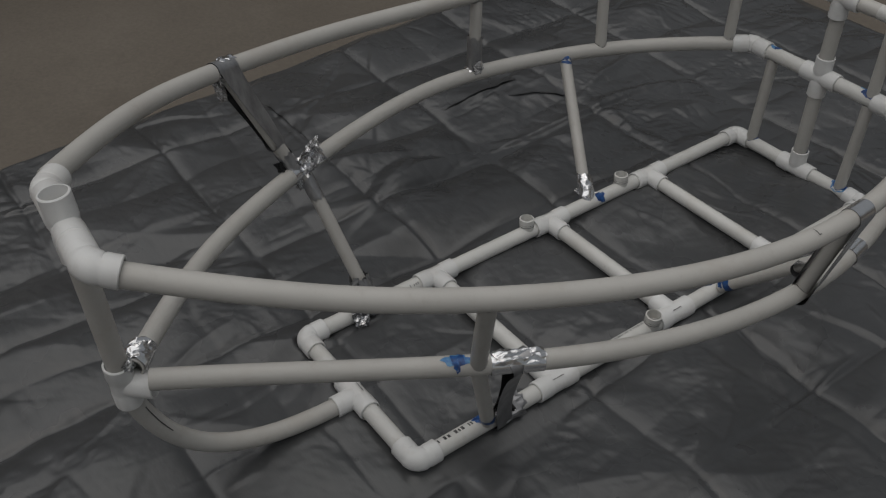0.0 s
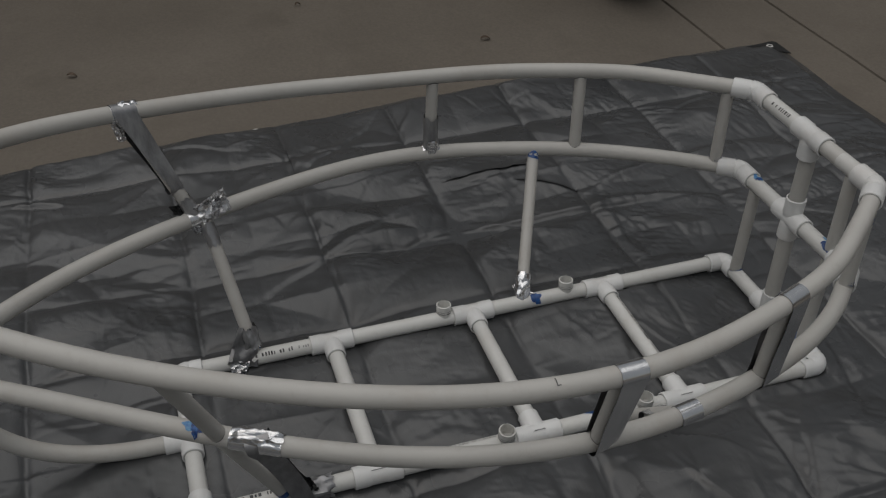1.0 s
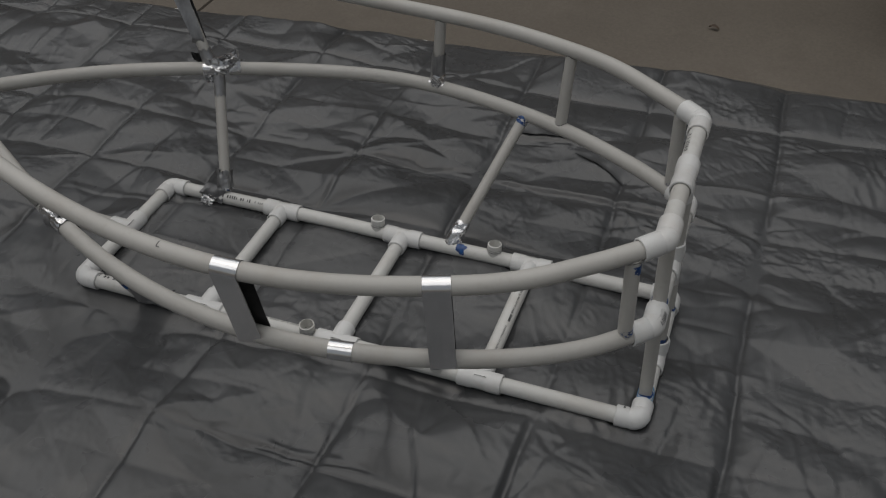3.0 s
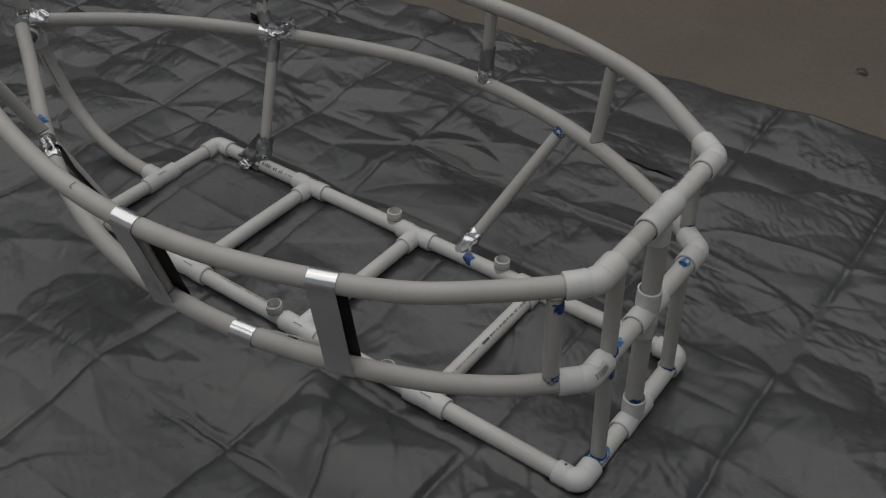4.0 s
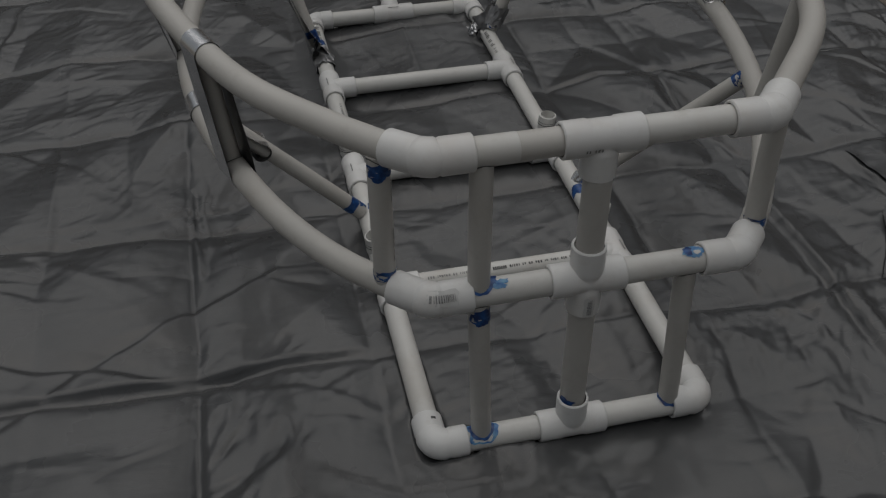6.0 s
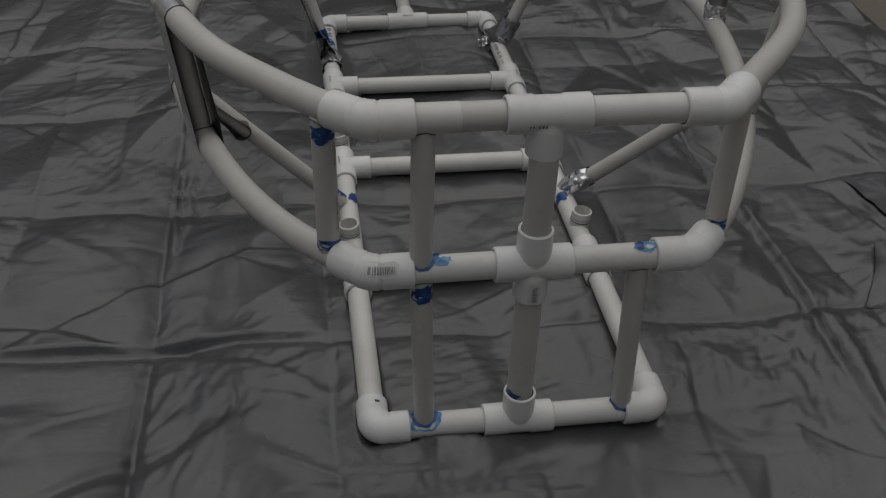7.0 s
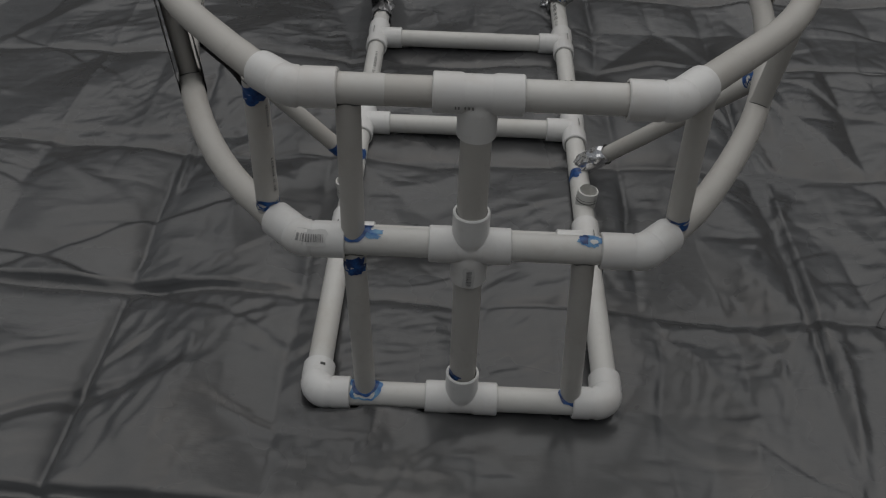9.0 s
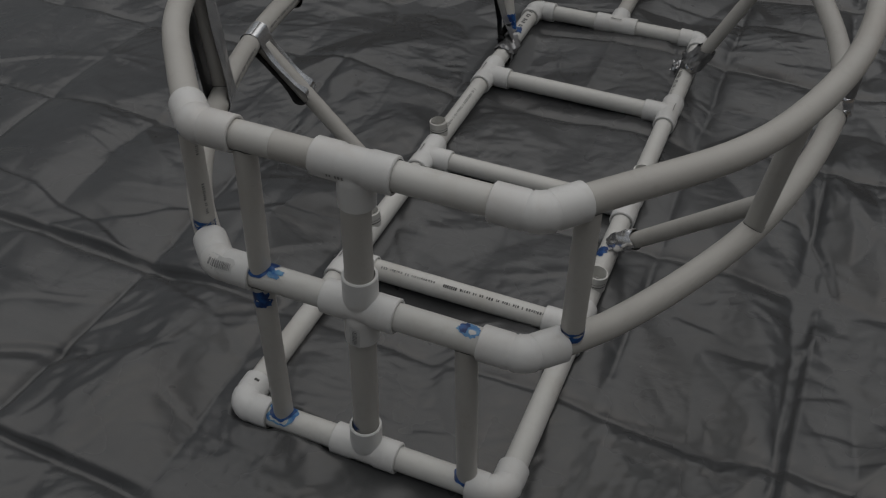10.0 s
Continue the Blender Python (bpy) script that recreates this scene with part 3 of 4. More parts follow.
def tee(centre, run, branch, name="tee_fitting", two=False):
    """A fitting with a straight run and a branch, or a cross with two."""
    x = Vector(run).normalized()
    z = Vector(branch)
    z = (z - x * z.dot(x)).normalized()
    y = z.cross(x)
    m = Matrix((x, y, z)).transposed().to_4x4()
    m.translation = Vector(centre)
    ob = new(name, tee_mesh(two))
    ob.parent = FRAME
    ob.matrix_parent_inverse = WORLD_OF[FRAME.name].inverted()
    ob.matrix_basis = m
    WORLD_OF[ob.name] = m
    if name == "tee_fitting" and abs(z.z) < 0.3:
        c = Vector(centre)
        bm = bmesh.new()
        line = Line([c - x * 0.03, c, c + x * 0.03])
        lean = math.copysign(radians(22), (line.at(0.03)[3]).dot(z))
        patch(bm, line, 0.018, 0.040, -lean - radians(2), -lean + radians(3), HUB + 0.0004, 3, 1, 0.12, int(1000 * abs(c.y)))
        link("mould_mark", bm, FADED, ob)
    return ob


def elbow(centre, d1, d2, reach=0.043, reach_far=None, name="elbow_fitting", r=HUB):
    far = reach_far or reach
    c, d1, d2 = Vector(centre), Vector(d1).normalized(), Vector(d2).normalized()
    turn = d1.angle(d2)
    cut = min(0.019, 0.017 / math.tan(turn / 2) + 0.004)
    arc = []
    for k in range(9):
        u = k / 8
        arc.append(c + d1 * cut * (1 - u) ** 2 + d2 * cut * u ** 2)
    line = Line([c + d1 * reach] + arc + [c + d2 * far])
    bm = bmesh.new()
    a, b = line.s[1], line.s[-2]
    prof = [(0.012, R1 - 0.002), (0.004, R1 + 0.0010), (0.0, R1 + 0.0011), (0.0, r - 0.0012), (0.0012, r), (a - 0.003, r), (a, r - 0.0012)]
    prof += [(q, r + 0.0004) for q in line.s[2:-2]]
    end = line.length
    prof += [(b, r - 0.0012), (b + 0.003, r), (end - 0.0012, r), (end, r - 0.0012), (end, R1 + 0.0011), (end - 0.004, R1 + 0.0010), (end - 0.012, R1 - 0.002)]
    turned(bm, line, prof)
    return link(name, bm, FITTING, FRAME), line


def smear(owner, line, s, phi, long_=0.02, wide=1.0, seed=0, r=R1, mat=None):
    """Blue primer brushed on at a joint: one blot with an uneven rim."""
    bm = bmesh.new()
    mid = bm.verts.new(line.on(s, phi, r + 0.0006))
    n = 30
    inner = []
    outer = []
    for k in range(n):
        a = 2 * math.pi * k / n
        f = 1 + 0.55 * noise.noise((1.3 * math.cos(a), 1.3 * math.sin(a), seed * 1.7)) + 0.35 * noise.noise((4 * math.cos(a), 4 * math.sin(a), seed * 0.9))
        for row, g in ((inner, 0.5), (outer, 1.0)):
            row.append(bm.verts.new(line.on(s + long_ / 2 * f * g * math.cos(a), phi + wide / 2 * f * g * math.sin(a), r + 0.0006)))
    for k in range(n):
        m = (k + 1) % n
        bm.faces.new((mid, inner[k], inner[m]))
        bm.faces.new((inner[k], outer[k], outer[m], inner[m]))
    bmesh.ops.recalc_face_normals(bm, faces=bm.faces[:])
    link("primer_smear", bm, mat or GLUE, owner, "smear of blue pipe primer")


def collar(owner, line, s, phi, seed, wide=0.004, mat=None):
    """Primer squeezed out round the foot of an upright where it meets a pipe."""
    bm = bmesh.new()
    n, rows = 32, [[], []]
    for k in range(n):
        a = 2 * math.pi * k / n
        rough = 1 + 0.9 * noise.noise((2 * math.cos(a), 2 * math.sin(a), seed * 1.1))
        for row, q in ((rows[0], R34 * (0.8 if mat is None else 0.35 + 0.25 * rough)), (rows[1], R34 + max(0.0006, wide * rough))):
            row.append(bm.verts.new(line.on(s + q * math.cos(a), phi + q * math.sin(a) / R1, R1 + (0.0009 if mat is None else 0.0006))))
    for k in range(n):
        m = (k + 1) % n
        bm.faces.new((rows[0][k], rows[0][m], rows[1][m], rows[1][k]))
    bmesh.ops.recalc_face_normals(bm, faces=bm.faces[:])
    link("primer_smear", bm, mat or GLUE, owner, "ring of blue pipe primer")


def ring_smear(owner, line, s, long_, r, seed, mat=None):
    """Primer brushed all round a pipe's end."""
    bm = bmesh.new()
    n, rows = 30, [[], []]
    for k in range(n):
        a = 2 * math.pi * k / n
        ragged = 0.35 * noise.noise((1.5 * math.cos(a), 1.5 * math.sin(a), seed * 1.3)) + 0.25 * noise.noise((4 * math.cos(a), 4 * math.sin(a), seed * 0.7))
        for row, side in ((rows[0], -0.5), (rows[1], 0.5)):
            row.append(bm.verts.new(line.on(s + long_ * (side + side * 1.4 * ragged), a, r + 0.0006)))
    for k in range(n):
        m = (k + 1) % n
        bm.faces.new((rows[0][k], rows[0][m], rows[1][m], rows[1][k]))
    bmesh.ops.recalc_face_normals(bm, faces=bm.faces[:])
    link("primer_smear", bm, mat or GLUE, owner, "ring of blue pipe primer")


def print_marks(owner, line, s0, s1, phi, size=0.008, seed=0, r=R1, mat=None):
    """A line of unreadable print along a pipe: short dark bars."""
    rnd = random.Random(seed)
    bm = bmesh.new()
    s = s0
    while s < s1 - size:
        w = size * rnd.uniform(0.22, 0.55)
        patch(bm, line, s, s + w, phi - size / r * 0.42, phi + size / r * rnd.uniform(0.2, 0.42), r + 0.0003, 1, 2)
        s += w + size * (rnd.uniform(0.2, 0.35) if rnd.random() < 0.8 else 0.9)
    link("printed_mark", bm, mat or FADED, owner, "row of faded black print")


def sticker(owner, line, s, phi, long_=0.03, wide=0.9, r=HUB):
    bm = bmesh.new()
    patch(bm, line, s - long_ / 2, s + long_ / 2, phi - wide / 2, phi + wide / 2, r + 0.0004, 4, 4, 0.06, 5)
    link("sticker", bm, PAPER, owner, "white paper price sticker with bars")
    rnd = random.Random(8)
    bm = bmesh.new()
    x = s - long_ * 0.38
    while x < s + long_ * 0.36:
        w = rnd.choice((0.0006, 0.0012, 0.0018))
        patch(bm, line, x, x + w, phi - wide * 0.26, phi + wide * 0.2, r + 0.0008, 1, 2)
        x += w + rnd.choice((0.0007, 0.0012))
    link("printed_bars", bm, PALE_INK, owner, "grey printed bars")


# levels and plan of the base
ZB, HALF = 0.0204, 0.1775
RUNGS = (0.3035, 0.6023, 0.9032)
BOW = 1.2030
XA, YA = Vector((1, 0, 0)), Vector((0, 1, 0))
UP = Vector((0, 0, 1))


def base():
    ins = 0.028
    for sx in (-1, 1):
        stops = [0.0, *RUNGS, BOW]
        for k, (a, b) in enumerate(zip(stops, stops[1:])):
            ob, line = pipe([(sx * HALF, a + ins, ZB), (sx * HALF, b - ins, ZB)], mat=PALE_PIPE)
            if sx > 0 and k == 3:
                print_marks(ob, line, 0.02, 0.045, radians(-36), 0.007, 3)
                print_marks(ob, line, 0.052, 0.135, radians(-36), 0.0098, 8, mat=INK)
            if sx < 0 and k == 3:
                print_marks(ob, line, 0.155, 0.235, radians(10), 0.0105, 4, mat=INK)
                smear(ob, line, 0.140, 0.1, 0.02, 1.5, 14)
            if k == 1:
                smear(ob, line, 0.16 if sx < 0 else 0.132, radians(-40 * sx), 0.024, 1.4, 15 + sx)
            if sx < 0 and k == 2:
                print_marks(ob, line, 0.04, 0.20, radians(20), 0.006, 9)
        for y in RUNGS:
            tee((sx * HALF, y, ZB), YA, -sx * XA)
        corner, line = elbow((sx * HALF, 0, ZB), -sx * XA, YA)
        if sx < 0:
            bm = bmesh.new()
            patch(bm, line, line.length - 0.016, line.length - 0.012, radians(10), radians(28), HUB + 0.0004, 2, 3)
            link("ink_spot", bm, INK, corner)
        elbow((sx * HALF, BOW, ZB), -sx * XA, -YA)
    for k, y in enumerate(RUNGS):
        ob, line = pipe([(-HALF + ins, y, ZB), (HALF - ins, y, ZB)], label="rung pipe across the base", mat=PALE_PIPE)
        if k == 0:
            print_marks(ob, line, 0.03, 0.125, radians(28), 0.0050, 5)
            print_marks(ob, line, 0.155, 0.285, radians(28), 0.0052, 6, mat=INK)
            bm = bmesh.new()
            for k in range(7):
                patch(bm, line, 0.129 + 0.0031 * k, 0.1315 + 0.0031 * k, radians(20), radians(38), R1 + 0.0004, 1, 2)
            link("printed_mark", bm, INK, ob, "block of bold black print")
    for y, d in ((0.0, UP), (BOW, YA)):
        tee((0, y, ZB), XA, d)
        for sx in (-1, 1):
            ob, line = pipe([(sx * ins, y, ZB), (sx * (HALF - ins), y, ZB)], mat=PALE_PIPE)


base()

# rails: half-breadth at ten stations from the stern, faired by a natural spline; height as a parabola
STATIONS = (0.0, 0.09, 0.18, 0.30, 0.45, 0.70, 0.95, 1.20, 1.40, 1.60)
TOP_LEFT = ((-0.1880, -0.2528, -0.3230, -0.3816, -0.4326, -0.4665, -0.4369, -0.3599, -0.2651, -0.1300), (0.0972, -0.0585, 0.4395))
TOP_RIGHT = ((0.1840, 0.2575, 0.3313, 0.3907, 0.4331, 0.4445, 0.4220, 0.3527, 0.2511, 0.0659), (0.0996, -0.0730, 0.4452))
MID_LEFT = ((-0.1785, -0.2585, -0.3151, -0.3639, -0.4041, -0.4163, -0.3577, -0.2366, -0.1198, -0.0079), (0.0188, 0.0055, 0.2556))
MID_RIGHT = ((0.1890, 0.2557, 0.3095, 0.3662, 0.4115, 0.4368, 0.3772, 0.2680, 0.1392, -0.0570), (0.0269, -0.0028, 0.2540))


def bends():
    """Second derivatives of the natural spline as a matrix over the stations' values."""
    k, h = len(STATIONS), np.diff(STATIONS)
    a, b = np.zeros((k, k)), np.zeros((k, k))
    a[0, 0] = a[-1, -1] = 1
    for i in range(1, k - 1):
        a[i, i - 1], a[i, i], a[i, i + 1] = h[i - 1], 2 * (h[i - 1] + h[i]), h[i]
        b[i, i - 1], b[i, i], b[i, i + 1] = 6 / h[i - 1], -6 / h[i - 1] - 6 / h[i], 6 / h[i]
    return np.linalg.solve(a, b)


BENDS = bends()


def faired(values, y):
    m = BENDS @ np.array(values)
    i = min(max(int(np.searchsorted(STATIONS, y)) - 1, 0), len(STATIONS) - 2)
    h = STATIONS[i + 1] - STATIONS[i]
    a, c = (STATIONS[i + 1] - y) / h, (y - STATIONS[i]) / h
    return float(a * values[i] + c * values[i + 1] + ((a ** 3 - a) * m[i] + (c ** 3 - c) * m[i + 1]) * h * h / 6)


def rail_at(rail, y):
    return Vector((faired(rail[0], y), y, (rail[1][0] * y + rail[1][1]) * y + rail[1][2]))


def rail_way(rail, y):
    return (rail_at(rail, y + 0.004) - rail_at(rail, y - 0.004)).normalized()


ZT, ZM = 0.4420, 0.2582
BOW_MID = Vector((0.001, 1.571, 0.286))
STERN_TOP, STERN_MID = (-0.180, 0.187, 0.008), (-0.179, 0.185, 0.005)


def rail(spec, start, y_end, label):
    """A bent rail: straight out of the stern elbow, then along its faired line."""
    corner = Vector(start)
    d = (rail_at(spec, 0.06) - corner).normalized()
    pts = [corner + d * 0.024, corner + d * 0.050]
    n = 44
    for k in range(n + 1):
        pts.append(rail_at(spec, 0.085 + (y_end - 0.085) * k / n))
    return pipe(pts, R1, label, "rail_pipe")


def stern():
    for z, (xl, xr, y), spec in ((ZT, STERN_TOP, (TOP_LEFT, TOP_RIGHT)), (ZM, STERN_MID, (MID_LEFT, MID_RIGHT))):
        for x, sp in ((xl, spec[0]), (xr, spec[1])):
            d = (rail_at(sp, 0.06) - Vector((x, y, z))).normalized()
            el_, line = elbow((x, y, z), -math.copysign(1, x) * XA, d, 0.047)
            if z == ZM and x < 0:
                sticker(el_, line, 0.033, radians(-48))
        for a, b in ((xl + 0.026, -0.026), (0.026, xr - 0.026)):
            if z == ZT and a < 0:
                cut = xl + 0.092
                pipe([(a, y, z), (cut, y, z)], mat=PALE_PIPE)
                pipe([(cut - 0.004, y, z), (b, y, z)], R1 - 0.0004)
            else:
                ob, line = pipe([(a, y, z), (b, y, z)], mat=PALE_PIPE)
                if z == ZT:
                    print_marks(ob, line, 0.035, 0.10, radians(-42), 0.0098, 12, mat=INK)
                else:
                    (smear(ob, line, 0.049, radians(20), 0.026, 0.8, 20, mat=THIN_GLUE), smear(ob, line, 0.043, radians(-15), 0.012, 1.1, 22, r=R1 + 0.0003)) if a < 0 else (smear(ob, line, 0.100, radians(12), 0.024, 1.0, 26, mat=THIN_GLUE), smear(ob, line, 0.094, radians(2), 0.010, 0.9, 27, r=R1 + 0.0003), smear(ob, line, 0.103, radians(16), 0.008, 0.4, 28, r=R1 + 0.0005, mat=PAPER))
    head = tee((0, STERN_TOP[2], ZT), XA, -UP)
    cross = tee((0, STERN_MID[2], ZM), XA, UP, "cross_fitting", True)
    sticker(cross, Line([(0, STERN_MID[2], ZM), (0, STERN_MID[2], ZM - 0.06)]), 0.031, 0.0, 0.028, 0.62, HUB - 0.0003)
    print_marks(head, Line([(-0.05, STERN_TOP[2], ZT), (0.05, STERN_TOP[2], ZT)]), 0.028, 0.055, radians(105), 0.005, 51, HUB)
    pipe([(0, 0.004, ZM + 0.024), (0, 0.004, ZT - 0.024)], label="stern post")
    post, line = pipe([(0, 0.002, ZB + 0.024), (0, 0.004, ZM - 0.024)], label="stern post")
    smear(post, line, 0.024, radians(-55), 0.010, 1.3, 61)
    # thin uprights with notched ends
    for k, (xa, xb, za, zb) in enumerate(((-0.116, -0.124, ZB + 0.005, ZM - 0.004), (0.132, 0.122, ZB + 0.005, ZM - 0.004), (-0.124, -0.124, ZM + 0.005, ZT - 0.004))):
        ob, line = pipe([(xa, 0.001 if k < 2 else 0.005, za), (xb, 0.005 if k < 2 else 0.008, zb)], R34, name="upright_pipe")
        bar_z, bar_y = (ZB, 0.0) if za < ZM - 0.1 else (ZM, STERN_MID[2])
        collar(ob, Line([(xa - 0.05, bar_y, bar_z), (xa + 0.05, bar_y, bar_z)]), 0.05, 0.0, int(1000 * abs(xa)), (0.003, 0.003, 0.003)[k])
        joint_shade(ob, line, line.length + 0.004, XA, 1)
        if k == 0:
            smear(ob, line, line.length - 0.025, 0.2, 0.022, 2.2, 121, R34)
            collar(ob, Line([(xa - 0.05, 0.0, ZB), (xa + 0.05, 0.0, ZB)]), 0.05, 0.0, 117, 0.008, THIN_GLUE)
    for sx, (ta, tb) in ((-1, (MID_LEFT, TOP_LEFT)), (1, (MID_RIGHT, TOP_RIGHT))):
        a, b = rail_at(ta, 0.045), rail_at(tb, 0.048)
        ob, line = pipe([a + UP * 0.008, b - UP * 0.008], R34, name="upright_pipe")
        smear(ob, line, 0.012, 0.2, 0.012, 4.0, 71 + sx, R34)
        joint_shade(ob, line, line.length + 0.008, rail_way(tb, 0.048), 1)
        if sx < 0:
            smear(ob, line, line.length - 0.018, 0.0, 0.020, 2.4, 75, R34)
            print_marks(ob, line, 0.03, 0.075, radians(60), 0.0042, 76, R34)
            print_marks(ob, line, 0.11, 0.14, radians(60), 0.0042, 77, R34)


RAILS = {}
for key, spec, end, x, y, z in (("tl", TOP_LEFT, 1.578, STERN_TOP[0], STERN_TOP[2], ZT), ("tr", TOP_RIGHT, 1.572, STERN_TOP[1], STERN_TOP[2], ZT), ("ml", MID_LEFT, 1.545, STERN_MID[0], STERN_MID[2], ZM), ("mr", MID_RIGHT, 1.556, STERN_MID[1], STERN_MID[2], ZM)):
    RAILS[key] = rail(spec, (x, y, z), end, "bent rail pipe")


def bow():
    left, right = Vector((-0.130, 1.600, 0.600)), Vector((0.066, 1.583, 0.581))
    across = (right - left).normalized()
    mid = (left + right) / 2
    inner = (right - left).length / 2 - 0.0432
    elbow(left, across, rail_at(TOP_LEFT, 1.53) - left, inner, 0.036)
    elbow(right, -across, rail_at(TOP_RIGHT, 1.53) - right, inner, 0.036)
    stem = (mid - BOW_MID).normalized()
    tee(mid, across, stem, "cross_fitting", True)
    pipe([left + across * 0.026, mid - across * 0.026])
    pipe([mid + across * 0.026, right - across * 0.026])
    pipe([BOW_MID + stem * 0.02, mid - stem * 0.02], label="bow stem")
    tee(BOW_MID, stem, rail_at(MID_LEFT, 1.51) - BOW_MID)
    # keel: bends from the bow's foot back to the base
    a, b = BOW_MID - stem * 0.03, Vector((0, BOW + 0.03, ZB))
    k1, k2 = a - stem * 0.165 - YA * 0.03, b + YA * 0.22
    pts = []
    for i in range(33):
        u = i / 32
        pts.append(a * (1 - u) ** 3 + k1 * 3 * u * (1 - u) ** 2 + k2 * 3 * u * u * (1 - u) + b * u ** 3)
    keel, line = pipe(pts, R1, "bent keel pipe", "keel_pipe")
    bm = bmesh.new()
    patch(bm, line, 0.030, 0.115, radians(52), radians(59), R1 + 0.0004, 8, 1)
    link("pen_mark", bm, INK, keel, "thin black line along the pipe")


bow()


def stubs():
    for sx in (-1, 1):
        for y in (0.389, 0.664):
            ob, line = pipe([(sx * 0.180, y, ZB + 0.006), (sx * 0.182, y, 0.0545)], R1, "short open ring of pipe", "pipe_stub", mat=PALE_PIPE)
            bm = bmesh.new()
            patch(bm, line, 0.0115, 0.0130, 0, 2 * math.pi, R1 + 0.0004, 1, 20)
            patch(bm, line, 0.0165, 0.0172, 0, 2 * math.pi, R1 + 0.0003, 1, 20)
            link("joint_line", bm, INK, ob)


stubs()


def joint_shade(owner, line, s_axis, rail_dir, sign):
    """Thin dark ring painted as the shade where a notched end meets a rail; sign +1 at the upper end, -1 at the lower.
    """
    w = Vector(rail_dir).normalized()
    bm = bmesh.new()
    n, rows = 28, [[], []]
    for k in range(n):
        a = 2 * math.pi * k / n
        nn, bb = line.at(min(max(s_axis, 0), line.length))[2:4]
        out = math.cos(a) * nn + math.sin(a) * bb
        across = out - w * out.dot(w)
        deep = math.sqrt(max(R1 ** 2 - (R34 * across.length) ** 2, 0))
        thick = 0.0010 + 0.0009 * noise.noise((2 * math.cos(a), 2 * math.sin(a), s_axis * 40))
        for row, extra in ((rows[0], 0.0), (rows[1], max(0.0004, thick))):
            row.append(bm.verts.new(line.on(s_axis - sign * (deep + extra), a, R34 + 0.0004)))
    for k in range(n):
        m = (k + 1) % n
        bm.faces.new((rows[0][k], rows[0][m], rows[1][m], rows[1][k]))
    bmesh.ops.recalc_face_normals(bm, faces=bm.faces[:])
    link("joint_line", bm, ADHESIVE_AND_SHADE, owner)


def uprights():
    for lo, hi, ya, yb in ((MID_RIGHT, TOP_RIGHT, 0.614, 0.605), (MID_RIGHT, TOP_RIGHT, 0.306, 0.297), (MID_LEFT, TOP_LEFT, 0.627, 0.625), (MID_LEFT, TOP_LEFT, 0.318, 0.320), (MID_RIGHT, TOP_RIGHT, 1.120, 1.215), (MID_LEFT, TOP_LEFT, 1.153, 1.217)):
        a, b = rail_at(lo, ya), rail_at(hi, yb)
        d = (b - a).normalized()
        ob, line = pipe([a + d * 0.006, b - d * 0.006], R34, name="upright_pipe")
        joint_shade(ob, line, line.length + 0.006, rail_way(hi, yb), 1)
        joint_shade(ob, line, -0.006, rail_way(lo, ya), -1)
    for top, foot in (((0.389, 0.393, 0.250), (0.190, 0.486, 0.034)), ((-0.395, 0.470, 0.250), (-0.188, 0.480, 0.034)), ((0.307, 1.104, 0.276), (0.183, 1.056, 0.034)), ((-0.262, 1.152, 0.279), (-0.187, 1.062, 0.034))):
        ob, line = pipe([foot, top], R34, name="strut_pipe")
        if top[1] > 0.45:
            smear(ob, line, 0.010, 0.5, 0.016, 2.2, int(abs(top[1]) * 1000), R34)
        if top[1] in (0.470, 1.152):
            ring_smear(ob, line, 0.026, 0.016, R34, 93)
        if top[1] < 0.45:
            smear(ob, line, line.length - 0.006, 0.0, 0.018, 3.8, 91, R34)
            print_marks(ob, line, 0.05, 0.12, radians(180), 0.006, 33, R34)


uprights()
stern()

